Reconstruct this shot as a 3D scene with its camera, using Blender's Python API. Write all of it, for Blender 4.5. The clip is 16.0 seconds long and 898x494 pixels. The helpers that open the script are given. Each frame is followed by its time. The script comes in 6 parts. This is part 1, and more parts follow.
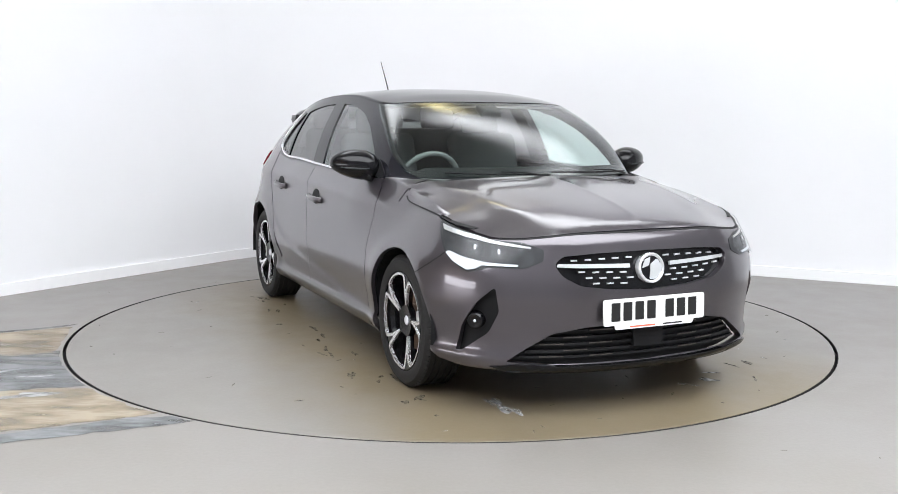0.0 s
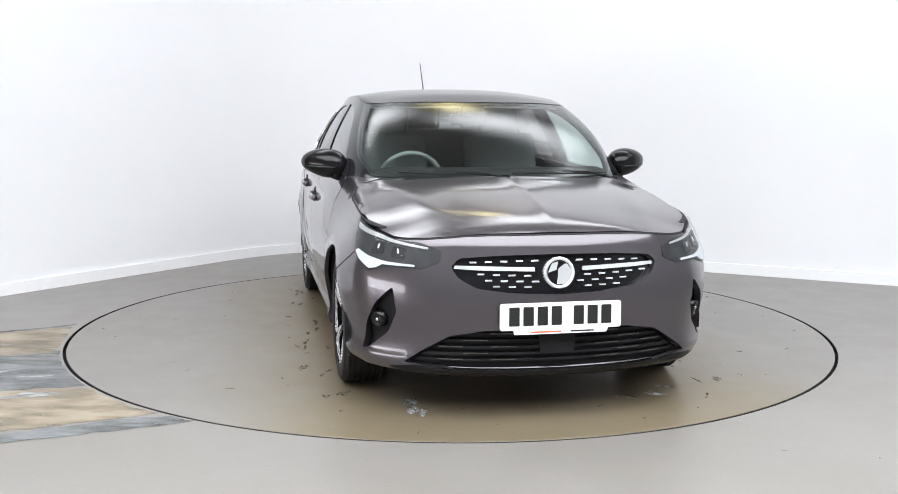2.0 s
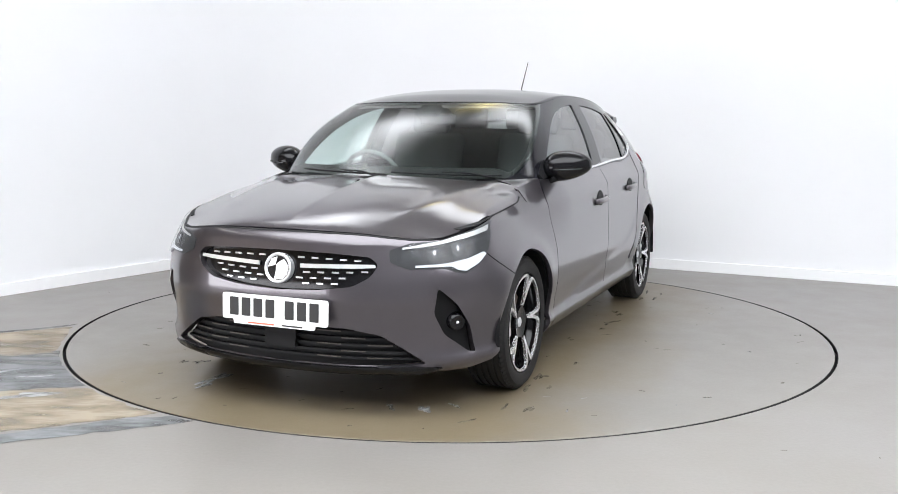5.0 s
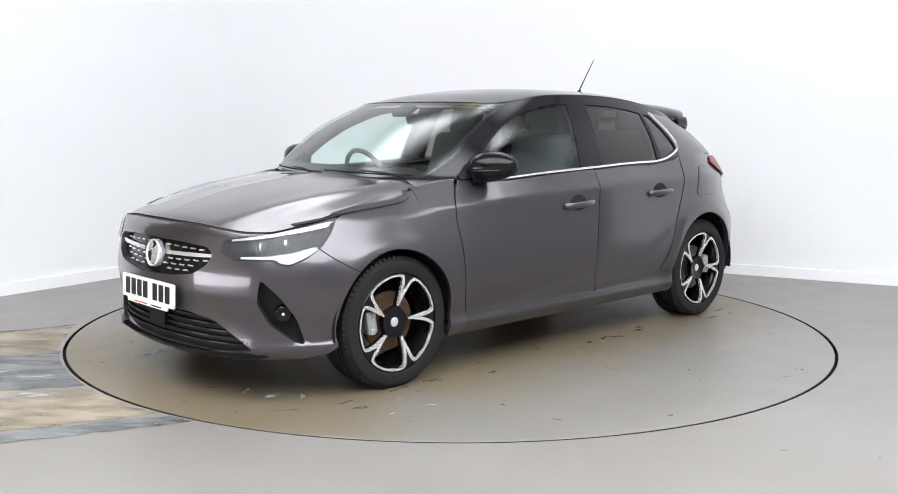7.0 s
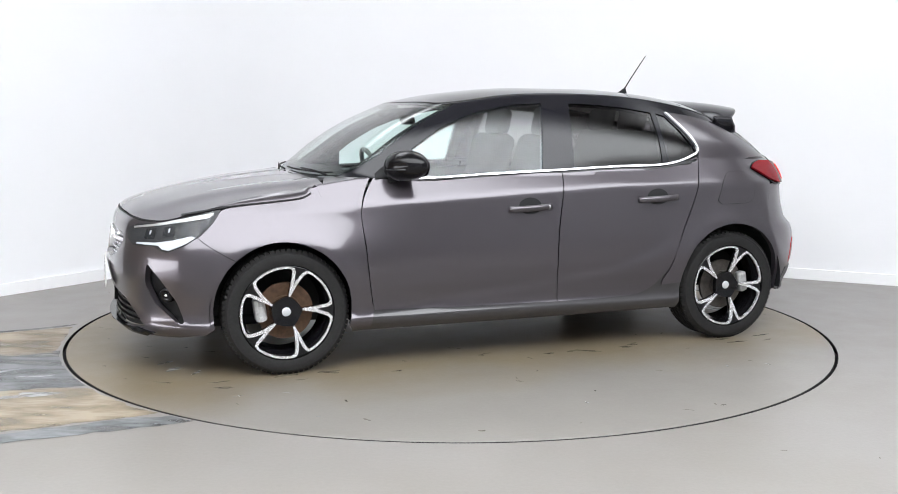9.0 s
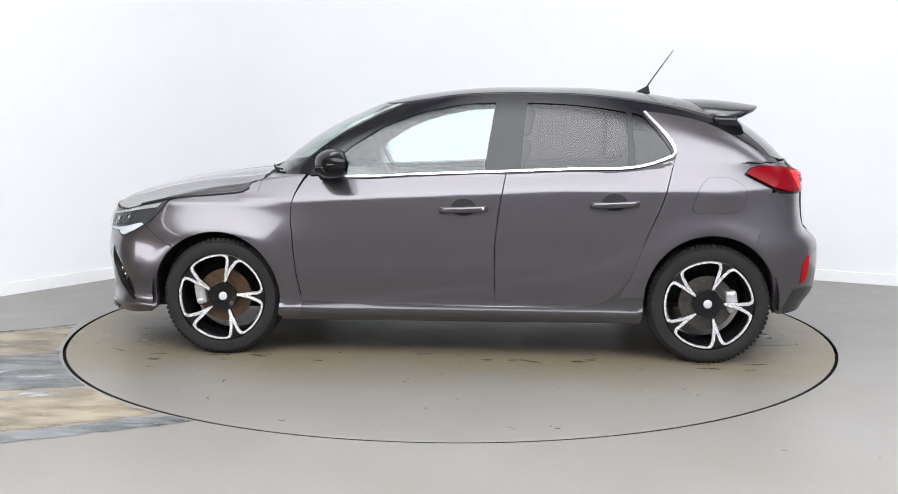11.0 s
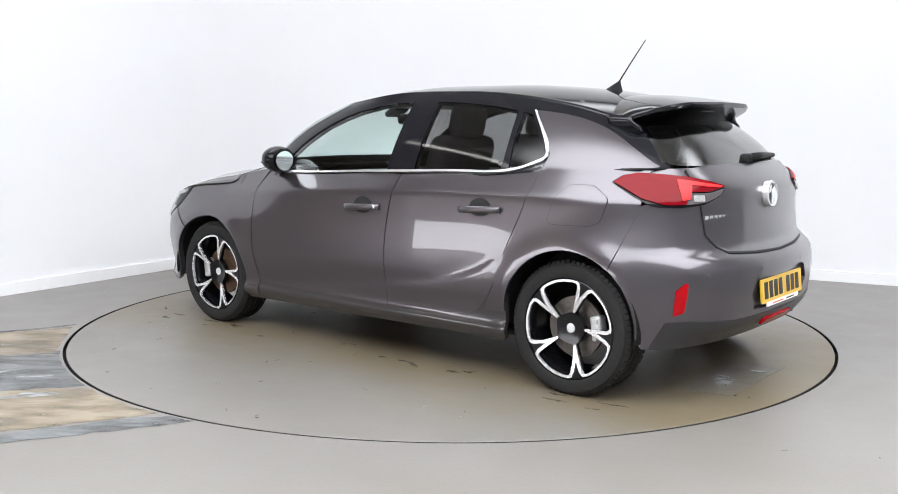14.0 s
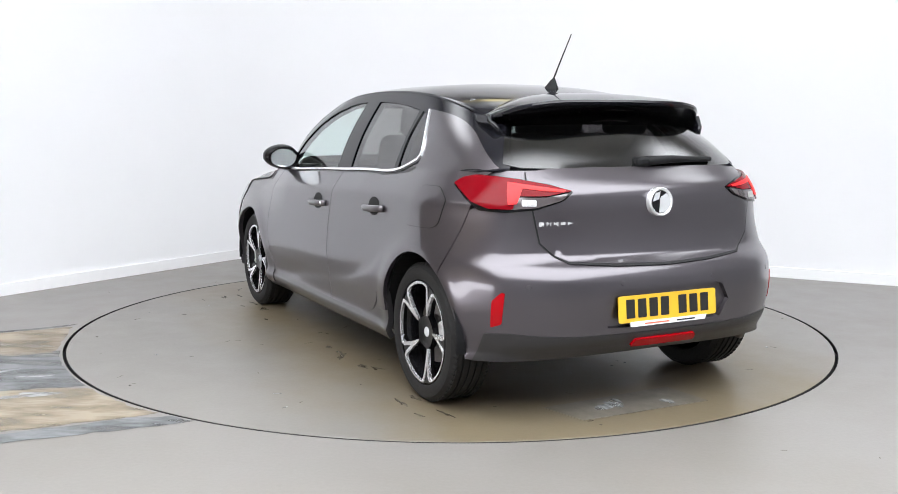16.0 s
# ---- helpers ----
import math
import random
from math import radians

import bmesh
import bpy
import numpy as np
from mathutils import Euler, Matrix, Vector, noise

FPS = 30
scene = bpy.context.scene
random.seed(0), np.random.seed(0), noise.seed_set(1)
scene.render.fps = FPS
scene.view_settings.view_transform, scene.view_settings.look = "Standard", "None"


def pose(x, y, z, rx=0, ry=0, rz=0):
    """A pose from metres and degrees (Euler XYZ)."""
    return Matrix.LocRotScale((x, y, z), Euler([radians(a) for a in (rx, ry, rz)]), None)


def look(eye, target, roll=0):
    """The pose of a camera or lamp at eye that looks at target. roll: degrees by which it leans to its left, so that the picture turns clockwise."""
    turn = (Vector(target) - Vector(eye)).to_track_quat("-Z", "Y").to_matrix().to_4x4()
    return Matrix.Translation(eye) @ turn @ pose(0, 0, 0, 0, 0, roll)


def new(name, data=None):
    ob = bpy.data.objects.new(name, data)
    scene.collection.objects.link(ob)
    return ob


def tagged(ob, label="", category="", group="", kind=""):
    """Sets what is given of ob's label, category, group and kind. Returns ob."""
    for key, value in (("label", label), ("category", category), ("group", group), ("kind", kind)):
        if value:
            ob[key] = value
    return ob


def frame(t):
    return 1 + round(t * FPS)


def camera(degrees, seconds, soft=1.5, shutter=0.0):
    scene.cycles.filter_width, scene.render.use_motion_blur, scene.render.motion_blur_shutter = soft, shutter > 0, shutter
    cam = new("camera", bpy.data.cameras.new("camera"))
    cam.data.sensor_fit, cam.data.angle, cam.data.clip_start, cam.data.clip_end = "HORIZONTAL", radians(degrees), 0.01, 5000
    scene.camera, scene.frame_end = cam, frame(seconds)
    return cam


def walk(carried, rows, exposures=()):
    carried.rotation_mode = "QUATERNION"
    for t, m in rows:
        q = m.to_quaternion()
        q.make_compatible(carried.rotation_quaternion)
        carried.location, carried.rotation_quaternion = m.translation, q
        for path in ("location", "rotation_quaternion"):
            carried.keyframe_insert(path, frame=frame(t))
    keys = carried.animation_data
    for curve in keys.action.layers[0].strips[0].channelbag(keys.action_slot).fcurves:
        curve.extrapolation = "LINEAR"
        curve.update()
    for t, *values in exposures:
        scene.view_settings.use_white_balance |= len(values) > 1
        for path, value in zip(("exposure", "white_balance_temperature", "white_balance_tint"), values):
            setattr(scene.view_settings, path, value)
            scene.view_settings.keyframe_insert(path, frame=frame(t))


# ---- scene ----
from mathutils.bvhtree import BVHTree
from mathutils.geometry import delaunay_2d_cdt

# ---- camera ----
LENS = 49.74
cam = camera(LENS, 16.0, soft=0.85)
EYE = Vector((0, -5.836, 1.245))
AIM = EYE + Vector((-math.sin(radians(0.109)) * math.cos(radians(7.511)), math.cos(radians(7.511)), -math.sin(radians(7.511))))
walk(cam, [(0, look(EYE, AIM, 0.308)), (16, look(EYE, AIM, 0.308))])

# turntable: slow start, then a steady clockwise turn; the axle midpoint lies off the table's axis
AXIS = Vector((0.110, -0.040, 0))
RATE = 11.738


def heading(t):
    """The car's heading in degrees."""
    if t < 2:
        return float(np.interp(t, [0, 0.25, 0.5, 0.75, 1, 1.25, 1.5, 1.75, 2], [-65.1, -65.3, -65.9, -66.9, -68.3, -70.0, -72.25, -74.96, -77.89]))
    return -160.05 - RATE * (t - 9)


# ---- world and light ----
world = bpy.data.worlds.new("world")
scene.world = world
world.use_nodes = True
world.node_tree.nodes["Background"].inputs[0].default_value = (0.9, 0.95, 1.0, 1)
world.node_tree.nodes["Background"].inputs[1].default_value = 0.25
scene.view_settings.exposure = 0.22


# soft ceiling panels: x, y, turn, length, width, brightness at the middle, colour; two wash the back walls
COOL, WARM = (0.93, 0.96, 1.0), (1.0, 0.86, 0.42)
LAMP_ROWS = [(0.5, -4.75, 0, 10.4, 6.6, 5.6, COOL), (-1.55, 1.15, 56.5, 3.6, 1.8, 4.6, COOL), (1.4, 1.27, -26.4, 3.7, 1.8, 4.4, COOL), (4.15, -0.40, 0, 2.4, 1.8, 4.2, COOL), (0.15, 2.45, 0, 1.3, 0.9, 3.5, WARM)]

# ---- materials ----


def material(name, color, rough=0.5, metal=0.0, coat=0.0, vary=0.0, scale=20.0, bump=0.0, bscale=120.0, rvary=0.0, spec=0.5, coat_rough=0.03):
    m = bpy.data.materials.new(name)
    m.use_nodes = True
    nt = m.node_tree
    b = nt.nodes["Principled BSDF"]
    b.inputs["Base Color"].default_value = (*color, 1)
    b.inputs["Roughness"].default_value = rough
    b.inputs["Metallic"].default_value = metal
    b.inputs["Coat Weight"].default_value = coat
    b.inputs["Coat Roughness"].default_value = coat_rough
    b.inputs["Specular IOR Level"].default_value = spec
    tc = nt.nodes.new("ShaderNodeTexCoord")
    if vary or rvary:
        n = nt.nodes.new("ShaderNodeTexNoise")
        n.inputs["Scale"].default_value, n.inputs["Detail"].default_value, n.inputs["Roughness"].default_value = scale, 8, 0.62
        nt.links.new(tc.outputs["Object"], n.inputs["Vector"])
        if vary:
            r = nt.nodes.new("ShaderNodeMapRange")
            r.inputs["From Min"].default_value, r.inputs["From Max"].default_value = 0.3, 0.7
            r.inputs["To Min"].default_value, r.inputs["To Max"].default_value = 1 - vary, 1 + vary
            nt.links.new(n.outputs["Fac"], r.inputs["Value"])
            mx = nt.nodes.new("ShaderNodeMix")
            mx.data_type, mx.blend_type = "RGBA", "MULTIPLY"
            mx.inputs["Factor"].default_value = 1
            mx.inputs["A"].default_value = (*color, 1)
            nt.links.new(r.outputs["Result"], mx.inputs["B"])
            nt.links.new(mx.outputs["Result"], b.inputs["Base Color"])
        if rvary:
            r = nt.nodes.new("ShaderNodeMapRange")
            r.inputs["From Min"].default_value, r.inputs["From Max"].default_value = 0.3, 0.7
            r.inputs["To Min"].default_value, r.inputs["To Max"].default_value = max(0.0, rough - rvary), rough + rvary
            nt.links.new(n.outputs["Fac"], r.inputs["Value"])
            nt.links.new(r.outputs["Result"], b.inputs["Roughness"])
    if bump:
        n = nt.nodes.new("ShaderNodeTexNoise")
        n.inputs["Scale"].default_value, n.inputs["Detail"].default_value = bscale, 4
        nt.links.new(tc.outputs["Object"], n.inputs["Vector"])
        bp = nt.nodes.new("ShaderNodeBump")
        bp.inputs["Strength"].default_value, bp.inputs["Distance"].default_value = bump, 0.002
        nt.links.new(n.outputs["Fac"], bp.inputs["Height"])
        nt.links.new(bp.outputs["Normal"], b.inputs["Normal"])
    return m


def emitter(name, color, strength):
    m = bpy.data.materials.new(name)
    m.use_nodes = True
    b = m.node_tree.nodes["Principled BSDF"]
    b.inputs["Base Color"].default_value = (*color, 1)
    b.inputs["Emission Color"].default_value = (*color, 1)
    b.inputs["Emission Strength"].default_value = strength
    return m


def soft_panel(name, color, strength, length, width):
    """A lit diffuser: brightest along its middle, fading to its edges."""
    m = emitter(name, color, strength)
    nt = m.node_tree
    b = nt.nodes["Principled BSDF"]
    b.inputs["Base Color"].default_value = (0.7, 0.7, 0.7, 1)
    xyz = nt.nodes.new("ShaderNodeSeparateXYZ")
    nt.links.new(nt.nodes.new("ShaderNodeTexCoord").outputs["Object"], xyz.inputs[0])
    fades = []
    for axis, size, margin in (("X", length, 1.0), ("Y", width, min(1.0, width / 2))):
        side = nt.nodes.new("ShaderNodeMath")
        side.operation = "ABSOLUTE"
        nt.links.new(xyz.outputs[axis], side.inputs[0])
        r = nt.nodes.new("ShaderNodeMapRange")
        r.interpolation_type = "SMOOTHSTEP"
        r.inputs["From Min"].default_value, r.inputs["From Max"].default_value = size / 2 - margin, size / 2
        r.inputs["To Min"].default_value, r.inputs["To Max"].default_value = 1, 0
        nt.links.new(side.outputs[0], r.inputs["Value"])
        fades.append(r.outputs["Result"])
    k = nt.nodes.new("ShaderNodeMath")
    k.operation = "MULTIPLY"
    nt.links.new(fades[0], k.inputs[0])
    nt.links.new(fades[1], k.inputs[1])
    g = nt.nodes.new("ShaderNodeMath")
    g.operation = "MULTIPLY"
    g.inputs[1].default_value = strength
    nt.links.new(k.outputs[0], g.inputs[0])
    nt.links.new(g.outputs[0], b.inputs["Emission Strength"])
    return m


def glass(name, tint, gloss=0.06, rough=0.0, power=3.2):
    """A thin pane: tinted see-through with a clear reflection."""
    m = bpy.data.materials.new(name)
    m.use_nodes = True
    nt = m.node_tree
    nt.nodes.remove(nt.nodes["Principled BSDF"])
    out = nt.nodes["Material Output"]
    tr = nt.nodes.new("ShaderNodeBsdfTransparent")
    tr.inputs["Color"].default_value = (*tint, 1)
    gl = nt.nodes.new("ShaderNodeBsdfGlossy")
    gl.inputs["Roughness"].default_value = rough
    lw = nt.nodes.new("ShaderNodeLayerWeight")
    fr = nt.nodes.new("ShaderNodeMath")
    fr.operation = "POWER"
    fr.inputs[1].default_value = power
    nt.links.new(lw.outputs["Facing"], fr.inputs[0])
    add = nt.nodes.new("ShaderNodeMath")
    add.operation = "ADD"
    add.inputs[1].default_value = gloss
    add.use_clamp = True
    nt.links.new(fr.outputs["Value"], add.inputs[0])
    mx = nt.nodes.new("ShaderNodeMixShader")
    nt.links.new(add.outputs["Value"], mx.inputs["Fac"])
    nt.links.new(tr.outputs["BSDF"], mx.inputs[1])
    nt.links.new(gl.outputs["BSDF"], mx.inputs[2])
    nt.links.new(mx.outputs["Shader"], out.inputs["Surface"])
    return m


def car_paint(name, color, rough, metal):
    """Metallic paint: fine flakes under a clear coat."""
    m = material(name, color, rough, metal, coat=1.0, coat_rough=0.015)
    nt = m.node_tree
    b = nt.nodes["Principled BSDF"]
    tc = nt.nodes["Texture Coordinate"]
    v = nt.nodes.new("ShaderNodeTexVoronoi")
    v.inputs["Scale"].default_value = 2600
    nt.links.new(tc.outputs["Object"], v.inputs["Vector"])
    hs = nt.nodes.new("ShaderNodeMapRange")
    hs.inputs["To Min"].default_value, hs.inputs["To Max"].default_value = 0.75, 1.3
    sep = nt.nodes.new("ShaderNodeSeparateColor")
    nt.links.new(v.outputs["Color"], sep.inputs["Color"])
    nt.links.new(sep.outputs["Red"], hs.inputs["Value"])
    mx = nt.nodes.new("ShaderNodeMix")
    mx.data_type, mx.blend_type = "RGBA", "MULTIPLY"
    mx.inputs["Factor"].default_value = 1
    mx.inputs["A"].default_value = (*color, 1)
    nt.links.new(hs.outputs["Result"], mx.inputs["B"])
    nt.links.new(mx.outputs["Result"], b.inputs["Base Color"])
    return m


def floor_material(name, tone, stain, amount, seed, tracks=0.0):
    """Sealed concrete: soft clouds, rubbed brown patches, fine grit, a slight uneven sheen."""
    m = material(name, tone, 0.38, 0.0)
    nt = m.node_tree
    b = nt.nodes["Principled BSDF"]
    tc = nt.nodes["Texture Coordinate"]

    def noise_node(scale, detail, rough=0.6):
        mp = nt.nodes.new("ShaderNodeMapping")
        mp.inputs["Location"].default_value = (seed, seed * 1.7, 0)
        n = nt.nodes.new("ShaderNodeTexNoise")
        n.inputs["Scale"].default_value, n.inputs["Detail"].default_value, n.inputs["Roughness"].default_value = scale, detail, rough
        nt.links.new(tc.outputs["Object"], mp.inputs["Vector"])
        nt.links.new(mp.outputs["Vector"], n.inputs["Vector"])
        return n

    def ranged(src, a, c, lo, hi):
        r = nt.nodes.new("ShaderNodeMapRange")
        r.inputs["From Min"].default_value, r.inputs["From Max"].default_value = a, c
        r.inputs["To Min"].default_value, r.inputs["To Max"].default_value = lo, hi
        nt.links.new(src, r.inputs["Value"])
        return r.outputs["Result"]

    def mixed(kind, fac, a, c):
        mx = nt.nodes.new("ShaderNodeMix")
        mx.data_type, mx.blend_type = "RGBA", kind
        for sock, val in (("Factor", fac), ("A", a), ("B", c)):
            if isinstance(val, (tuple, float, int)):
                mx.inputs[sock].default_value = (*val, 1) if isinstance(val, tuple) else val
            else:
                nt.links.new(val, mx.inputs[sock])
        return mx.outputs["Result"]

    big = noise_node(0.8, 4)
    mid = noise_node(4.5, 6)
    fine = noise_node(55, 3)
    if tracks:
        # brown wear along both wheel tracks, ragged by the noise
        xyz = nt.nodes.new("ShaderNodeSeparateXYZ")
        nt.links.new(tc.outputs["Object"], xyz.inputs[0])
        side = nt.nodes.new("ShaderNodeMath")
        side.operation = "ABSOLUTE"
        nt.links.new(xyz.outputs["Y"], side.inputs[0])
        drift = nt.nodes.new("ShaderNodeMath")
        drift.operation = "MULTIPLY_ADD"
        drift.inputs[1].default_value = 0.9
        nt.links.new(noise_node(1.6, 5).outputs["Fac"], drift.inputs[0])
        nt.links.new(side.outputs[0], drift.inputs[2])
        col = mixed("MIX", ranged(drift.outputs[0], tracks + 0.92, tracks + 0.36, 0.0, amount), tone, stain)
        col = mixed("MULTIPLY", 1.0, col, ranged(big.outputs["Fac"], 0.35, 0.70, 1.05, 0.90))
    else:
        col = mixed("MIX", ranged(big.outputs["Fac"], 0.38, 0.68, 0.0, amount), tone, stain)
    col = mixed("MULTIPLY", 1.0, col, ranged(mid.outputs["Fac"], 0.25, 0.75, 0.93, 1.06))
    col = mixed("MULTIPLY", 1.0, col, ranged(fine.outputs["Fac"], 0.3, 0.7, 0.96, 1.03))
    nt.links.new(col, b.inputs["Base Color"])
    nt.links.new(ranged(mid.outputs["Fac"], 0.3, 0.7, 0.33, 0.42), b.inputs["Roughness"])
    bp = nt.nodes.new("ShaderNodeBump")
    bp.inputs["Strength"].default_value, bp.inputs["Distance"].default_value = 0.12, 0.003
    nt.links.new(fine.outputs["Fac"], bp.inputs["Height"])
    nt.links.new(bp.outputs["Normal"], b.inputs["Normal"])
    return m


PAINT = car_paint("grey_metallic_paint", (0.086, 0.077, 0.087), 0.30, 0.76)
ROOF_BLACK = material("gloss_black_paint", (0.009, 0.009, 0.012), 0.07, spec=0.36)
GLOSS = material("gloss_black_plastic", (0.006, 0.006, 0.007), 0.14, spec=0.3)
PLASTIC = material("matt_black_plastic", (0.010, 0.010, 0.011), 0.55, bump=0.25, bscale=500, spec=0.2)
SILL = material("shaded_sill_paint", (0.032, 0.030, 0.032), 0.28, coat=0.6)
VALANCE = material("shaded_valance_grey", (0.022, 0.021, 0.022), 0.35, bump=0.15, bscale=500)
GAP = material("shadow_gap_black", (0.008, 0.008, 0.009), 0.8)
RUBBER = material("tyre_rubber", (0.013, 0.0125, 0.0125), 0.68, vary=0.25, scale=60, bump=0.2, bscale=300, spec=0.3)
CHROME = material("satin_chrome", (0.90, 0.91, 0.93), 0.24, 0.72)
ALLOY = material("machined_alloy", (0.86, 0.86, 0.88), 0.26, 0.75, bump=0.05, bscale=900)
STEEL = material("brake_steel", (0.10, 0.09, 0.082), 0.45, 0.8, vary=0.3, scale=40)
RUST = material("rusty_disc_face", (0.085, 0.045, 0.024), 0.6, 0.3, vary=0.35, scale=45)
CALIPER = material("cast_caliper_metal", (0.5, 0.5, 0.5), 0.42, 0.7, vary=0.2, scale=80)
CLOTH = material("dark_seat_cloth", (0.105, 0.108, 0.112), 0.9, vary=0.12, scale=25)
TRIM = material("cabin_trim_grey", (0.12, 0.123, 0.126), 0.6, vary=0.1, scale=30)
LINING = material("pale_headlining", (0.62, 0.62, 0.60), 0.9)
WHITE_LENS = emitter("daylight_lamp_white", (0.50, 0.52, 0.55), 0.05)
LAMP_DARK = material("lamp_housing_grey", (0.030, 0.031, 0.033), 0.4, vary=0.35, scale=18, spec=0.3)
REFLECT = material("dim_reflector", (0.022, 0.023, 0.025), 0.25, spec=0.4)
LAMP_CHROME = material("lamp_reflector", (0.62, 0.63, 0.65), 0.35, 0.4)
RED = material("red_lens", (0.16, 0.002, 0.006), 0.10, spec=0.15)
RED_BRIGHT = emitter("lit_red_bar", (0.60, 0.006, 0.008), 0.55)
RED_REFL = material("red_reflector", (0.34, 0.002, 0.006), 0.12, spec=0.2)
REAR_GLASS = glass("rear_glass", (0.30, 0.31, 0.31), 0.14, 0.10)
SMOKE = material("smoked_lens", (0.10, 0.085, 0.088), 0.12, 0.3, coat=1.0)
PLATE_W = material("white_plate", (0.78, 0.78, 0.76), 0.3)
PLATE_Y = material("yellow_plate", (0.72, 0.44, 0.03), 0.3)
PLATE_INK = material("plate_ink", (0.012, 0.012, 0.012), 0.4)
STRIP_W = material("white_strip", (0.8, 0.8, 0.79), 0.4)
STRIP_R = material("orange_red_print", (0.7, 0.16, 0.08), 0.4)
SCREEN = glass("windscreen_glass", (0.90, 0.99, 0.955), 0.038, 0.10, 3.4)
SIDE = glass("side_glass", (0.84, 0.95, 0.93), 0.07, 0.06)
PRIVACY = glass("privacy_glass", (0.27, 0.25, 0.26), 0.05, 0.05)
LENS_CLEAR = glass("clear_lens", (0.96, 0.97, 0.98), 0.012, 0.03, 7.0)
MIRROR = material("mirror_glass", (0.85, 0.88, 0.88), 0.02, 1.0)
WALL = material("white_wall_paint", (0.83, 0.83, 0.85), 0.55, vary=0.012, scale=1.3, bump=0.06, bscale=60)
SKIRT = material("white_gloss_skirting", (0.86, 0.86, 0.87), 0.3)
FLOOR = floor_material("sealed_concrete", (0.205, 0.192, 0.181), (0.175, 0.159, 0.140), 0.7, 3.1)
DISC = floor_material("turntable_concrete", (0.194, 0.181, 0.166), (0.150, 0.119, 0.075), 0.95, 8.3, 1.0)
BEIGE = material("worn_beige_paint", (0.285, 0.235, 0.168), 0.42, vary=0.09, scale=7, bump=0.1, bscale=80)
BLUEGREY = material("scuffed_grey_band", (0.15, 0.157, 0.163), 0.4, vary=0.35, scale=9, bump=0.1, bscale=80)
WHITEMARK = material("dried_white_residue", (0.40, 0.41, 0.42), 0.5, vary=0.2, scale=30)
GRIME = material("dark_floor_scuff", (0.112, 0.096, 0.073), 0.5, vary=0.3, scale=40)
HATCH = material("worn_hatch_metal", (0.150, 0.134, 0.112), 0.42, vary=0.25, scale=12, bump=0.1, bscale=80)
DARKROOM = material("beige_workshop_wall", (0.30, 0.235, 0.165), 0.7, vary=0.2, scale=0.8)
PALE = material("grey_filler_wall", (0.27, 0.275, 0.285), 0.7, vary=0.1, scale=0.8)
CEIL = material("pale_ceiling_sheet", (0.60, 0.60, 0.57), 0.6, vary=0.05, scale=1)
TUBE = emitter("lit_tube_cover", (1.0, 0.98, 0.94), 5.0)
FIXTURE = material("white_fixture_metal", (0.7, 0.7, 0.7), 0.4)
DAYLIGHT = emitter("bright_daylight_gap", (0.95, 0.95, 1.0), 6.0)
CURTAIN = material("beige_roller_slats", (0.36, 0.29, 0.21), 0.5, vary=0.08, scale=3)

def worn(m, cover, scale, seed):
    """Lets the floor show through in patches, as on worn paint."""
    nt = m.node_tree
    out, b = nt.nodes["Material Output"], nt.nodes["Principled BSDF"]
    mp = nt.nodes.new("ShaderNodeMapping")
    mp.inputs["Location"].default_value = (seed, seed * 2.3, 0)
    mp.inputs["Rotation"].default_value = (0, 0, 0.45)
    mp.inputs["Scale"].default_value = (0.45, 1.5, 1)
    n = nt.nodes.new("ShaderNodeTexNoise")
    n.inputs["Scale"].default_value, n.inputs["Detail"].default_value, n.inputs["Roughness"].default_value = scale, 7, 0.6
    r = nt.nodes.new("ShaderNodeMapRange")
    r.inputs["From Min"].default_value, r.inputs["From Max"].default_value = cover - 0.06, cover + 0.20
    t = nt.nodes.new("ShaderNodeBsdfTransparent")
    mx = nt.nodes.new("ShaderNodeMixShader")
    nt.links.new(nt.nodes["Texture Coordinate"].outputs["Object"], mp.inputs["Vector"])
    nt.links.new(mp.outputs["Vector"], n.inputs["Vector"])
    nt.links.new(n.outputs["Fac"], r.inputs["Value"])
    nt.links.new(r.outputs["Result"], mx.inputs["Fac"])
    nt.links.new(b.outputs["BSDF"], mx.inputs[1])
    nt.links.new(t.outputs["BSDF"], mx.inputs[2])
    nt.links.new(mx.outputs["Shader"], out.inputs["Surface"])


worn(BEIGE, 0.50, 3.2, 1.0)
worn(BLUEGREY, 0.48, 4.0, 2.0)
worn(WHITEMARK, 0.44, 16.0, 3.0)
worn(GRIME, 0.50, 30.0, 4.0)

# ---- mesh helpers ----


def bm_object(name, bm, mat, parent=None, label="", smooth=False):
    me = bpy.data.meshes.new(name)
    bm.to_mesh(me)
    bm.free()
    for p in me.polygons:
        p.use_smooth = smooth
    me.materials.append(mat)
    ob = new(name, me)
    if parent:
        ob.parent = parent
    if label:
        ob["label"] = label
    return ob


def part(name, bm, mat, parent, label="", smooth=False):
    return bm_object(name, bm, mat, parent, label, smooth)


def soft(ob, angle=35):
    """Smooth shading that keeps edges sharper than angle."""
    me = ob.data
    bm = bmesh.new()
    bm.from_mesh(me)
    for f in bm.faces:
        f.smooth = True
    for e in bm.edges:
        if len(e.link_faces) == 2:
            e.smooth = e.calc_face_angle(0) < radians(angle)
    bm.to_mesh(me)
    bm.free()
    return ob


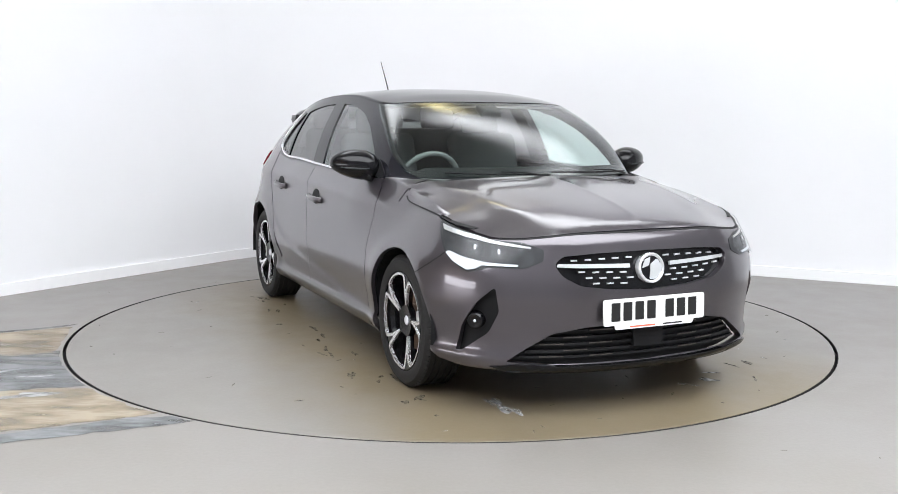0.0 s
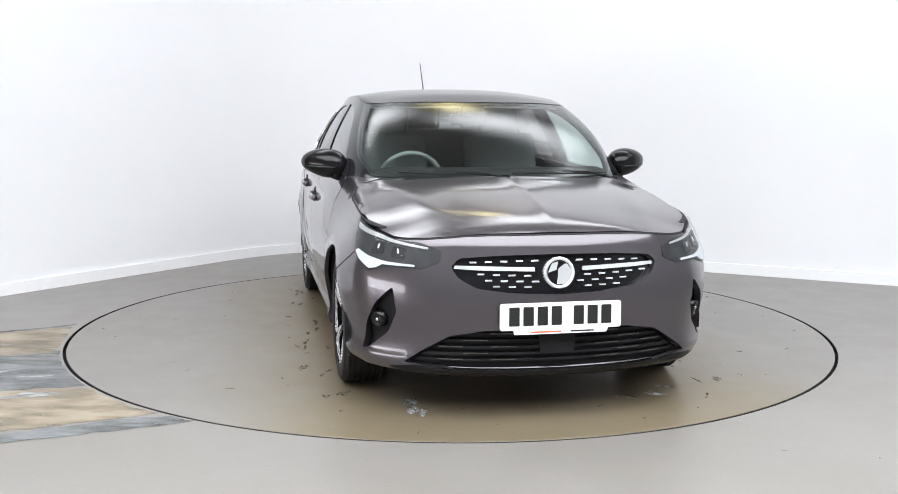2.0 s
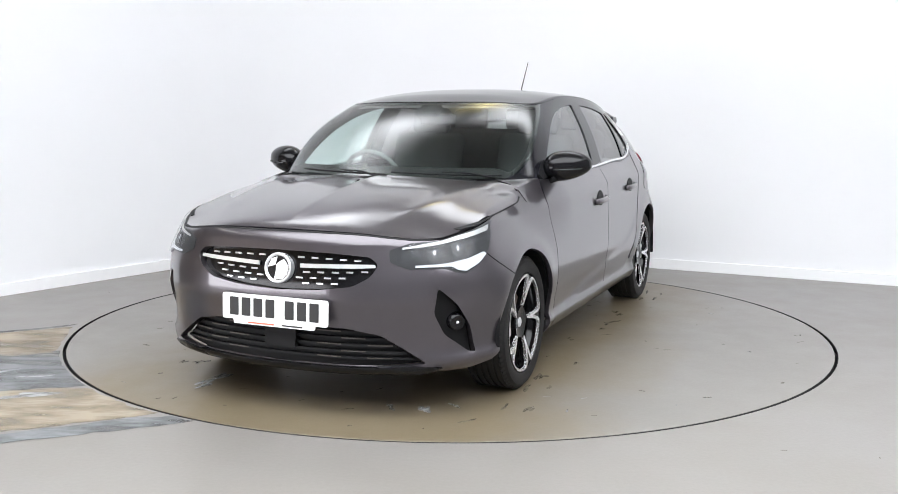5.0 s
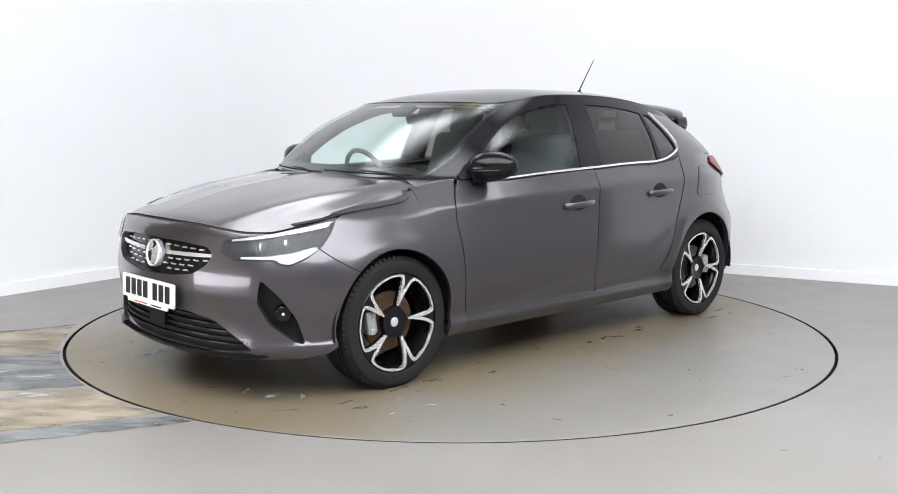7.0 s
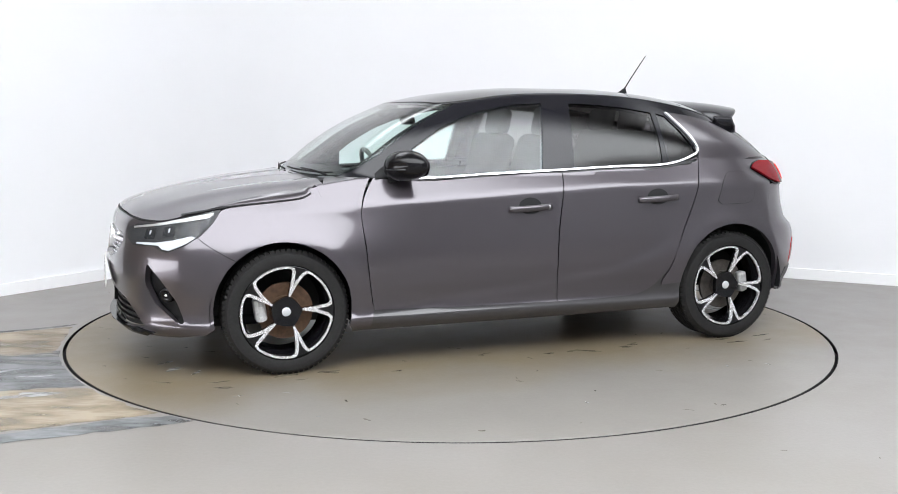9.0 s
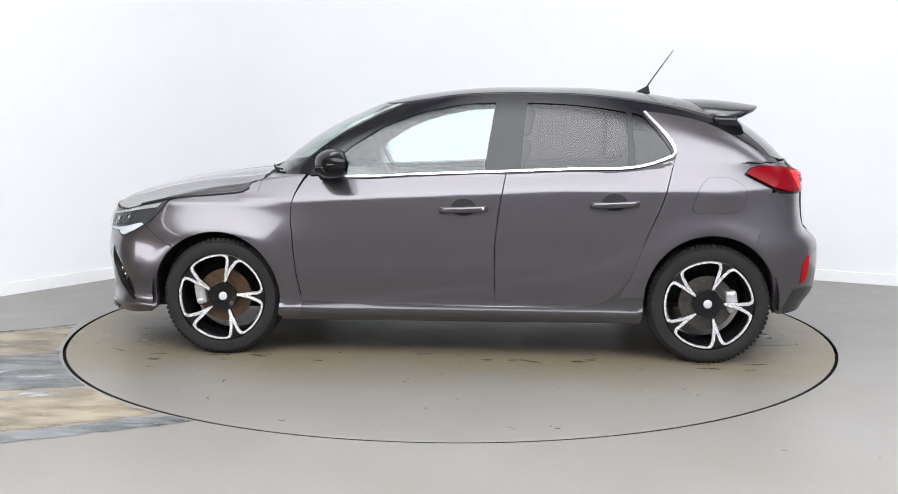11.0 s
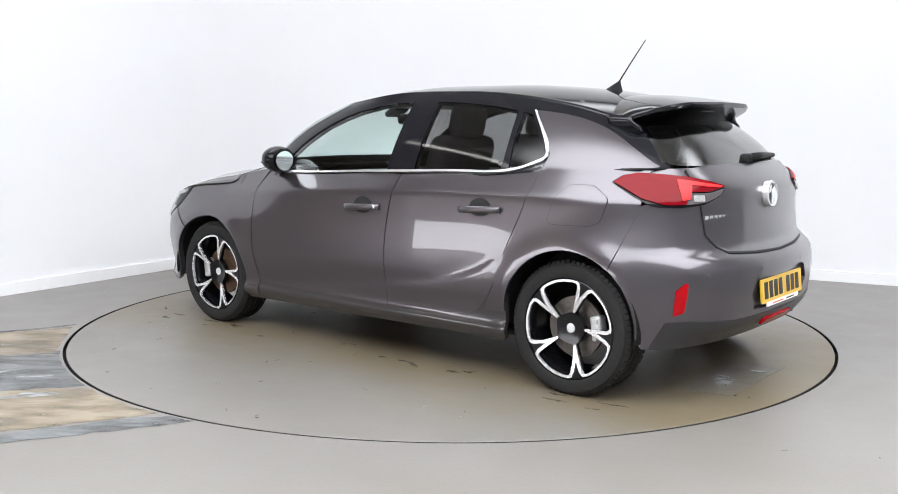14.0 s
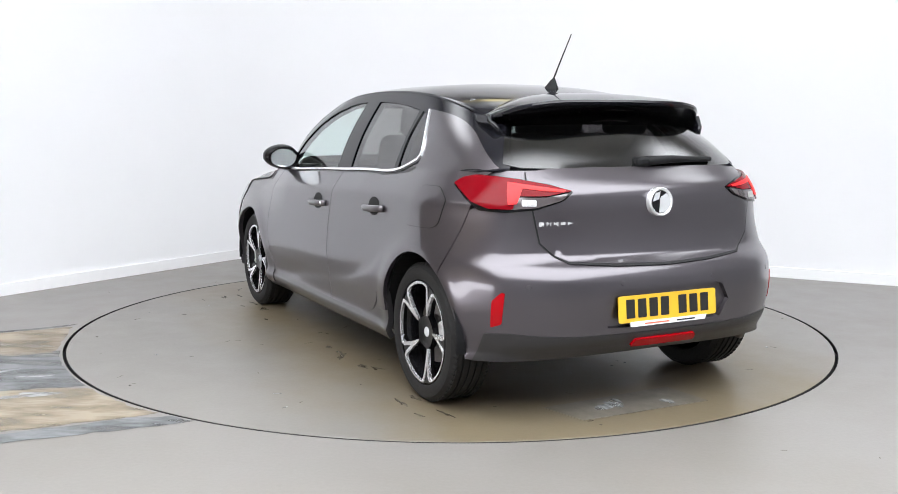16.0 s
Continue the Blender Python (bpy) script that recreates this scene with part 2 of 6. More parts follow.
def box(bm, cx, cy, cz, sx, sy, sz, bevel=0.0, m=None, seg=2):
    r = bmesh.ops.create_cube(bm, size=1)
    vs = r["verts"]
    bmesh.ops.scale(bm, vec=(sx, sy, sz), verts=vs)
    if bevel:
        es = list({e for v in vs for e in v.link_edges})
        out = bmesh.ops.bevel(bm, geom=es, offset=bevel, segments=seg, affect="EDGES", profile=0.5)
        vs = list({v for f in out["faces"] for v in f.verts} | {v for v in vs if v.is_valid})
    mm = Matrix.Translation((cx, cy, cz)) @ (m or Matrix.Identity(4))
    bmesh.ops.transform(bm, matrix=mm, verts=vs)
    return vs


def boxed(name, c, s, mat, parent=None, bevel=0.0, m=None, label=""):
    bm = bmesh.new()
    box(bm, *c, *s, bevel, m)
    return bm_object(name, bm, mat, parent, label)


def prism(name, poly, z0, z1, mat, parent=None, label="", bevel=0.0):
    """A plate: a flat outline given thickness."""
    bm = bmesh.new()
    lo = [bm.verts.new((x, y, z0)) for x, y in poly]
    f = bm.faces.new(lo)
    r = bmesh.ops.extrude_face_region(bm, geom=[f])
    for v in r["geom"]:
        if isinstance(v, bmesh.types.BMVert):
            v.co.z = z1
    bmesh.ops.recalc_face_normals(bm, faces=bm.faces)
    bmesh.ops.triangulate(bm, faces=[f for f in bm.faces if len(f.verts) > 4])
    return bm_object(name, bm, mat, parent, label)


def revolve(bm, profile, n=64, axis="y", m=None, closed=False):
    """Turns a profile of (radius, height along the axis) round the axis."""
    rings = []
    for i in range(n):
        a = 2 * math.pi * i / n
        c, s = math.cos(a), math.sin(a)
        ring = []
        for r, h in profile:
            co = Vector((r * c, h, r * s)) if axis == "y" else Vector((r * c, r * s, h)) if axis == "z" else Vector((h, r * c, r * s))
            ring.append(bm.verts.new(m @ co if m else co))
        rings.append(ring)
    k = len(profile)
    for i in range(n):
        a, b = rings[i], rings[(i + 1) % n]
        for j in range(k if closed else k - 1):
            j2 = (j + 1) % k
            bm.faces.new((a[j], a[j2], b[j2], b[j]))
    return rings


def tube(bm, pts, r, n=8, taper=1.0):
    """A round bar along points."""
    pts = [Vector(p) for p in pts]
    prev = None
    first = None
    for i, p in enumerate(pts):
        d = (pts[min(i + 1, len(pts) - 1)] - pts[max(i - 1, 0)]).normalized()
        ref = Vector((0, 0, 1)) if abs(d.z) < 0.9 else Vector((1, 0, 0))
        u = d.cross(ref).normalized()
        w = d.cross(u)
        rr = r * (1 + (taper - 1) * i / max(1, len(pts) - 1))
        ring = [bm.verts.new(p + rr * (math.cos(2 * math.pi * k / n) * u + math.sin(2 * math.pi * k / n) * w)) for k in range(n)]
        if prev:
            for k in range(n):
                bm.faces.new((prev[k], prev[(k + 1) % n], ring[(k + 1) % n], ring[k]))
        else:
            first = ring
        prev = ring
    bm.faces.new(first[::-1])
    bm.faces.new(prev)
    bmesh.ops.recalc_face_normals(bm, faces=bm.faces)


# ---- the room ----
CORNER = (-1.21, 3.78)
DL, DR = Vector((-1.31, -1.98)).normalized(), Vector((1.97, -0.98)).normalized()


def wall_line(r0=1.5):
    """The plan of the white back wall: two straights joined by a round corner."""
    c = Vector(CORNER)
    pts = [c + DL * k for k in (4.6, 3, r0)]
    for i in range(1, 24):
        k = i / 24
        a, b = c + DL * r0, c + DR * r0
        pts.append(a * (1 - k) ** 2 + c * 2 * k * (1 - k) + b * k ** 2)
    pts += [c + DR * k for k in (r0, 3, 6, 9.5)]
    return pts


def swept(name, pts, out, z0, z1, mat, label="", t0=0.0):
    """A wall of thickness along a plan line; out: metres behind the line."""
    bm = bmesh.new()
    rows = []
    for i, p in enumerate(pts):
        d = (pts[min(i + 1, len(pts) - 1)] - pts[max(i - 1, 0)]).normalized()
        n = Vector((-d.y, d.x))
        a, b = p + n * t0, p + n * out
        rows.append([bm.verts.new((q.x, q.y, z)) for q, z in ((a, z0), (a, z1), (b, z1), (b, z0))])
    for r, q in zip(rows, rows[1:]):
        for k in range(4):
            bm.faces.new((r[k], r[(k + 1) % 4], q[(k + 1) % 4], q[k]))
    bm.faces.new(rows[0])
    bm.faces.new(rows[-1][::-1])
    bmesh.ops.recalc_face_normals(bm, faces=bm.faces)
    ob = soft(bm_object(name, bm, mat), 30)
    return tagged(ob, label, kind="structure")


def build_room():
    wl = wall_line()
    swept("wall_back", wl, 0.15, 0, 4.2, WALL, "smooth white painted wall with a rounded corner")
    swept("baseboard", wl, -0.018, 0.0, 0.085, SKIRT, "white painted skirting board along the wall", t0=-0.001)
    # floor with a round well for the turntable
    bm = bmesh.new()
    n = 160
    mid, rim = [], []
    for i in range(n):
        a = 2 * math.pi * i / n
        c, s = math.cos(a), math.sin(a)
        mid.append(bm.verts.new((TABLE_R * c, TABLE_R * s, 0)))
        k = 11 / max(abs(c), abs(s))
        rim.append(bm.verts.new((k * c, k * s, 0)))
    for i in range(n):
        j = (i + 1) % n
        bm.faces.new((mid[i], mid[j], rim[j], rim[i]))
    bmesh.ops.recalc_face_normals(bm, faces=bm.faces)
    tagged(bm_object("floor", bm, FLOOR), "pale grey sealed concrete floor with scuffs", kind="structure")
    bm = bmesh.new()
    revolve(bm, [(0, -0.06), (TABLE_R + 0.02, -0.06), (TABLE_R + 0.02, -0.004), (TABLE_R, -0.004)], n, "z")
    bmesh.ops.remove_doubles(bm, verts=bm.verts, dist=1e-5)
    tagged(bm_object("turntable_pit", bm, GAP), "dark pit under the turntable", kind="structure")
    # ceiling and unseen walls, added to close the place and shape the car's reflections
    ce = boxed("ceiling", (0, -2.5, 4.27), (22, 19, 0.12), CEIL)
    tagged(ce, "pale ceiling of a photo booth", kind="structure")
    for nm, c, s, mt in (("wall_south", (-1.0, -9.2, 2.1), (17.5, 0.15, 4.2), PALE), ("wall_west", (-8.4, -2.7, 2.1), (0.15, 13.2, 4.2), DARKROOM), ("wall_north", (-4.9, 3.9, 2.1), (7.2, 0.15, 4.2), DARKROOM), ("wall_east", (5.9, -4.6, 2.1), (0.15, 9.2, 4.2), PALE)):
        tagged(boxed(nm, c, s, mt), "plain wall added out of view, toned for the car's reflections", kind="structure")


TABLE_R = 2.215
build_room()

# ---- the car's surfaces ----


def cubic(points, bc=None):
    """A natural cubic spline through points (rows), by chord length; returns f(s) with s in metres of chord, and its length."""
    p = np.array(points, float)
    h = np.maximum(np.linalg.norm(np.diff(p, axis=0), axis=1), 1e-6)
    s = np.concatenate([[0], np.cumsum(h)])
    n = len(p)
    a = np.zeros((n, n))
    b = np.zeros_like(p)
    a[0, 0] = a[-1, -1] = 1
    for i in range(1, n - 1):
        a[i, i - 1], a[i, i], a[i, i + 1] = h[i - 1], 2 * (h[i - 1] + h[i]), h[i]
        b[i] = 6 * ((p[i + 1] - p[i]) / h[i] - (p[i] - p[i - 1]) / h[i - 1])
    m = np.linalg.solve(a, b)

    def f(t):
        t = np.atleast_1d(np.asarray(t, float))
        i = np.clip(np.searchsorted(s, t) - 1, 0, n - 2)
        u, w = (t - s[i])[:, None], (s[i + 1] - t)[:, None]
        hh = h[i][:, None]
        return (m[i] * w ** 3 + m[i + 1] * u ** 3) / (6 * hh) + (p[i] / hh - m[i] * hh / 6) * w + (p[i + 1] / hh - m[i + 1] * hh / 6) * u
    return f, s


def curve1(pairs):
    """A smooth one-dimensional profile (monotone cubic) through (x, value) pairs."""
    q = np.array(sorted(pairs), float)
    x, y = q[:, 0], q[:, 1]
    h = np.diff(x)
    d = np.diff(y) / h
    m = np.zeros_like(x)
    m[0], m[-1] = d[0], d[-1]
    for i in range(1, len(x) - 1):
        if d[i - 1] * d[i] > 0:
            w1, w2 = 2 * h[i] + h[i - 1], h[i] + 2 * h[i - 1]
            m[i] = (w1 + w2) / (w1 / d[i - 1] + w2 / d[i])

    def f(t):
        t = np.clip(np.asarray(t, float), x[0], x[-1])
        i = np.clip(np.searchsorted(x, t) - 1, 0, len(x) - 2)
        u = (t - x[i]) / h[i]
        return ((1 + 2 * u) * (1 - u) ** 2 * y[i] + u * (1 - u) ** 2 * h[i] * m[i] + u * u * (3 - 2 * u) * y[i + 1] + u * u * (u - 1) * h[i] * m[i + 1])
    return f


# widest outline in plan, front centre to rear centre
PLAN = [(2.078, 0), (2.068, 0.2), (2.036, 0.4), (1.985, 0.54), (1.90, 0.68), (1.78, 0.785), (1.64, 0.838), (1.45, 0.862), (1.27, 0.868),
        (0.8, 0.868), (0.2, 0.868), (-0.5, 0.868), (-1.0, 0.870), (-1.27, 0.872), (-1.48, 0.858), (-1.66, 0.808), (-1.79, 0.72), (-1.872, 0.59),
        (-1.918, 0.40), (-1.938, 0.2), (-1.945, 0)]
_front = [(x, -y) for x, y in PLAN[1:4]][::-1]
_rear = [(x, -y) for x, y in PLAN[-4:-1]][::-1]
_plan, _knots = cubic(_front + PLAN + _rear)
S0, S1 = _knots[3], _knots[3 + len(PLAN) - 1]
SLEN = S1 - S0
_ss = np.linspace(0, SLEN, 3000)
_sp = _plan(S0 + _ss)


def S(x, y):
    """How far along the outline the point nearest to (x, y) lies."""
    return float(_ss[np.argmin((_sp[:, 0] - x) ** 2 + (_sp[:, 1] - y) ** 2)])


side_in = curve1([(0.15, 0.085), (0.20, 0.046), (0.24, 0.022), (0.266, 0.016), (0.284, 0.028), (0.30, 0.030), (0.36, 0.022), (0.43, 0.007), (0.50, 0.0), (0.60, 0.0035), (0.70, 0.011),
                  (0.80, 0.020), (0.90, 0.029), (1.0, 0.038), (1.1, 0.05)])
front_in = curve1([(0.15, 0.12), (0.19, 0.055), (0.215, 0.012), (0.25, 0.014), (0.34, 0.020), (0.42, 0.012), (0.50, 0.0), (0.56, 0.004), (0.64, 0.020),
                   (0.70, 0.035), (0.74, 0.045), (0.77, 0.065), (0.81, 0.12), (1.0, 0.35)])
rear_in = curve1([(0.18, 0.17), (0.25, 0.105), (0.30, 0.066), (0.345, 0.030), (0.38, 0.016), (0.43, 0.008), (0.52, 0.0), (0.60, 0.006), (0.645, 0.028), (0.67, 0.062), (0.70, 0.088), (0.78, 0.095),
                  (0.88, 0.094), (0.93, 0.098), (0.97, 0.115), (1.01, 0.15), (1.05, 0.19), (1.1, 0.24)])
top_z = curve1([(2.1, 0.776), (2.05, 0.772), (2.0, 0.760), (1.95, 0.751), (1.9, 0.751), (1.83, 0.764), (1.75, 0.784), (1.66, 0.806), (1.55, 0.834), (1.3, 0.882), (1.15, 0.902), (1.05, 0.925), (0.8, 0.955), (0.45, 0.955), (-0.2, 0.965),
                (-0.7, 0.985), (-1.1, 1.02), (-1.4, 1.035), (-1.7, 1.04), (-2.0, 1.045)])
ARCH_F, ARCH_R = (1.290, 0.320, 0.338), (-1.27, 0.332, 0.338)


belt_lean = curve1([(-2.0, 0.6), (-1.6, 0.6), (-1.4, 0.54), (-1.1, 0.48), (-0.7, 0.59), (0.5, 0.55), (2.1, 0.6)])


scallop = curve1([(-1.1, 0.72), (-0.9, 0.610), (-0.765, 0.530), (-0.583, 0.470), (-0.389, 0.428), (-0.053, 0.388), (0.309, 0.340), (0.631, 0.292), (2.1, 0.2)])


def wrap(s, z):
    """The lower body: points at outline lengths s and heights z."""
    s, z = np.broadcast_arrays(np.atleast_1d(np.asarray(s, float)), np.atleast_1d(np.asarray(z, float)))
    p = _plan(S0 + s)
    d = _plan(S0 + s + 1e-3) - _plan(S0 + s - 1e-3)
    n = np.stack([d[:, 1], -d[:, 0]], 1)
    n /= np.linalg.norm(n, axis=1)[:, None]
    ny2 = n[:, 1] ** 2
    f, r = np.maximum(n[:, 0], 0) ** 2, np.maximum(-n[:, 0], 0) ** 2
    off = ny2 * side_in(z) + f * front_in(z) + r * rear_in(z)
    x = p[:, 0]
    # wheel arch flares, door scallop, crisp shoulder line, plate recess
    for cx, cz, rad in (ARCH_F, ARCH_R):
        q = np.hypot(x - cx, z - cz)
        off -= ny2 * 0.009 * np.exp(-((q - rad - 0.015) / 0.06) ** 2)
    # the front wing leans in towards the bonnet
    rise = np.clip((z - 0.58) / 0.27, 0, 1)
    lean = np.clip((x - 0.55) / 0.75, 0, 1)
    ends = np.clip((2.02 - x) / 0.18, 0, 1)
    off += (ny2 + f) * 0.068 * rise ** 2 * (3 - 2 * rise) * lean ** 2 * (3 - 2 * lean) * ends
    line = scallop(x)
    lens = np.exp(-((x + 0.05) / 0.80) ** 8)
    dip = z - line
    off += ny2 * lens * 0.013 * np.exp(-np.maximum(dip, 0) / 0.13) / (1 + np.exp(np.clip(-dip / 0.013, -50, 50)))
    crease = 0.800 + 0.092 * np.clip((1.2 - x) / 1.75, 0, 1) ** 0.85
    up = np.clip((z - crease) / 0.007, -50, 50)
    off += ny2 * belt_lean(x) * 0.007 * np.log1p(np.exp(up))
    # the tail tapers in above the bumper
    tail = np.clip((z - 0.57) / 0.30, 0, 1)
    aft = np.clip((-1.18 - x) / 0.45, 0, 1)
    off += (ny2 + 0.3 * r) * 0.042 * tail ** 2 * (3 - 2 * tail) * aft ** 2 * (3 - 2 * aft)
    return np.stack([p[:, 0] - n[:, 0] * off, p[:, 1] - n[:, 1] * off, z], 1)


hood_mid = curve1([(2.05, 0.735), (2.03, 0.757), (2.012, 0.775), (1.98, 0.800), (1.92, 0.825), (1.8, 0.859), (1.6, 0.900), (1.4, 0.930), (1.2, 0.952), (1.05, 0.963), (0.8, 0.975)])
hood_half = curve1([(2.1, 0.70), (1.75, 0.725), (1.55, 0.785), (1.3, 0.815), (1.05, 0.80), (0.8, 0.78)])


def hood(x, y):
    x, y = np.broadcast_arrays(np.asarray(x, float), np.asarray(y, float))
    xe = x + 0.29 * y * y
    zc, ze = hood_mid(xe), np.minimum(top_z(x), hood_mid(xe))
    r = np.clip(np.abs(y) / hood_half(x), 0, 1.15)
    z = zc - (zc - ze) * r ** 2.6
    ridge = 0.44 + 0.16 * np.clip((1.9 - x) / 0.8, 0, 1)
    fade = np.clip((2.0 - xe) / 0.25, 0, 1)
    z += fade * 0.010 * np.exp(-((np.abs(y) - ridge) / 0.07) ** 2) + fade * 0.007 * np.exp(-np.abs(y) / 0.045)
    return z


# the bonnet meets the lower body along its top edge
_te = wrap(_ss, top_z(_plan(S0 + _ss)[:, 0]))
_te = _te[: int(np.argmin(np.abs(_te[:, 0] - 0.6)))]
EDGE_Y = lambda x: np.interp(-np.asarray(x, float), -_te[:, 0], _te[:, 1])
EDGE_Z = lambda x: np.interp(-np.asarray(x, float), -_te[:, 0], _te[:, 2])
NOSE = float(_te[0, 0])


def bonnet_skin(x, q):
    """Bonnet points: q runs from the middle (0) to the lower body's top edge (1)."""
    x, q = np.broadcast_arrays(np.asarray(x, float), np.asarray(q, float))
    yw = EDGE_Y(x)
    z = hood(x, q * yw) + (EDGE_Z(x) - hood(x, yw)) * q ** 3
    return np.stack([x, q * yw, z], 1)


# glasshouse: waistline ring and roof-edge ring, front centre to rear centre
BASE_RING = [(1.12, 0, 0.955), (1.095, 0.30, 0.955), (1.02, 0.52, 0.957), (0.93, 0.655, 0.960), (0.80, 0.735, 0.958), (0.47, 0.775, 0.952), (-0.22, 0.781, 0.962),
             (-0.7, 0.779, 0.982), (-1.1, 0.768, 1.018), (-1.4, 0.728, 1.033), (-1.58, 0.662, 1.038), (-1.69, 0.50, 1.042), (-1.738, 0.25, 1.045), (-1.75, 0, 1.045)]
TOP_RING = [(0.475, 0, 1.340), (0.46, 0.28, 1.338), (0.425, 0.45, 1.334), (0.375, 0.548, 1.328), (0.27, 0.580, 1.338), (0.08, 0.585, 1.366), (-0.25, 0.584, 1.384),
            (-0.7, 0.582, 1.370), (-1.0, 0.575, 1.332), (-1.22, 0.56, 1.282), (-1.36, 0.515, 1.246), (-1.42, 0.40, 1.262), (-1.45, 0.2, 1.285), (-1.46, 0, 1.295)]


def ring(points):
    f, k = cubic([(x, -y, z) for x, y, z in points[1:3]][::-1] + points + [(x, -y, z) for x, y, z in points[-3:-1]][::-1])
    idx = np.arange(-2, len(points) + 2)
    return lambda u: f(np.interp(u, idx, k))


_base, _top = ring(BASE_RING), ring(TOP_RING)
NU = len(BASE_RING) - 1
GU, GV = 0.36, 0.44


def cabin(u, v):
    """The glasshouse: u counts ring stations, v runs from waist (0) to roof edge (1)."""
    u, v = np.broadcast_arrays(np.atleast_1d(np.asarray(u, float)), np.atleast_1d(np.asarray(v, float)))
    a, b = _base(u), _top(u)
    p = a + (b - a) * v[:, None]
    k = np.sin(np.pi * np.clip(v, 0, 1)) * 1.0
    fr = 1 / (1 + np.exp((u - 4.3) / 0.45))
    sd = (1 - fr) / (1 + np.exp((u - 10) / 0.5))
    rr = 1 / (1 + np.exp(-(u - 10) / 0.5))
    p[:, 0] += k * (fr * (0.026 + 0.030 * np.clip((u - 1.5) / 2, 0, 1)) - rr * 0.020)
    p[:, 2] += k * (fr * 0.030 + rr * 0.010)
    p[:, 1] += k * (sd * 0.022 + fr * 0.012 * np.clip(u / 3, 0, 1))
    return p


roof_mid = curve1([(0.6, 1.31), (0.475, 1.340), (0.228, 1.392), (-0.2, 1.428), (-0.57, 1.428), (-0.9, 1.409), (-1.1, 1.384), (-1.3, 1.348), (-1.46, 1.296)])


def roof(u, q):
    """The roof skin: q runs from the roof edge (1) to the middle line (0)."""
    u, q = np.broadcast_arrays(np.atleast_1d(np.asarray(u, float)), np.atleast_1d(np.asarray(q, float)))
    e = _top(u)
    zc = np.maximum(roof_mid(e[:, 0]), e[:, 2])
    return np.stack([e[:, 0], e[:, 1] * q, e[:, 2] + (zc - e[:, 2]) * (1 - q ** 2.7)], 1)


def grid_of(f, a, b):
    """Evaluates a surface on a grid; gives points and unit normals in rows."""
    aa, bb = np.meshgrid(a, b, indexing="ij")
    p = f(aa.ravel(), bb.ravel()).reshape(len(a), len(b), 3)
    n = np.cross(np.gradient(p, axis=0), np.gradient(p, axis=1))
    n /= np.maximum(np.linalg.norm(n, axis=2), 1e-9)[..., None]
    return p, n


class Skin:
    """All outer surfaces of the left half, to lay panels on."""

    def __init__(self):
        self.v, self.n, self.f = [], [], []
        s = np.linspace(0, SLEN, 420)
        v = np.linspace(0, 1, 130)

        def lower(a, b):
            zt = top_z(_plan(S0 + a)[:, 0])
            return wrap(a, 0.16 + (zt - 0.16) * b)
        self.add(*grid_of(lower, s, v))
        self.add(*grid_of(cabin, np.linspace(0, NU, 340), np.linspace(0, 1, 50)))
        self.add(*grid_of(roof, np.linspace(0, NU, 240), np.linspace(1, 0.0, 30)))
        self.add(*grid_of(bonnet_skin, np.concatenate([np.linspace(0.80, 1.9, 110), NOSE - (NOSE - 1.9) * (1 - np.linspace(0.02, 1, 40)) ** 2]), np.linspace(0, 1, 70)))
        self.tree = BVHTree.FromPolygons([tuple(p) for p in self.v], self.f)
        self.v, self.n = np.array(self.v), np.array(self.n)

    def add(self, p, n):
        a, b = p.shape[:2]
        out = p - np.array([0.0, 0, 0.6])
        out[..., 0] *= 0.4
        flip = np.sum(out * n, axis=2) < 0
        n = np.where(flip[..., None], -n, n)
        k = len(self.v)
        self.v += [tuple(q) for q in p.reshape(-1, 3)]
        self.n += [tuple(q) for q in n.reshape(-1, 3)]
        for i in range(a - 1):
            for j in range(b - 1):
                o = k + i * b + j
                self.f.append((o, o + 1, o + b))
                self.f.append((o + 1, o + b + 1, o + b))

    def cast(self, origin, way):
        hit, _, i, _ = self.tree.ray_cast(Vector(origin), Vector(way))
        if hit is None:
            hit, _, i, _ = self.tree.find_nearest(Vector(origin) + Vector(way) * 2.2)
        f = self.f[i]
        a, b, c = (Vector(self.v[k]) for k in f)
        e0, e1, e2 = b - a, c - a, hit - a
        d00, d01, d11, d20, d21 = e0.dot(e0), e0.dot(e1), e1.dot(e1), e2.dot(e0), e2.dot(e1)
        den = d00 * d11 - d01 * d01 or 1e-12
        v, w = (d11 * d20 - d01 * d21) / den, (d00 * d21 - d01 * d20) / den
        n = Vector(self.n[f[0]]) * (1 - v - w) + Vector(self.n[f[1]]) * v + Vector(self.n[f[2]]) * w
        return hit, n.normalized()


SKIN = Skin()


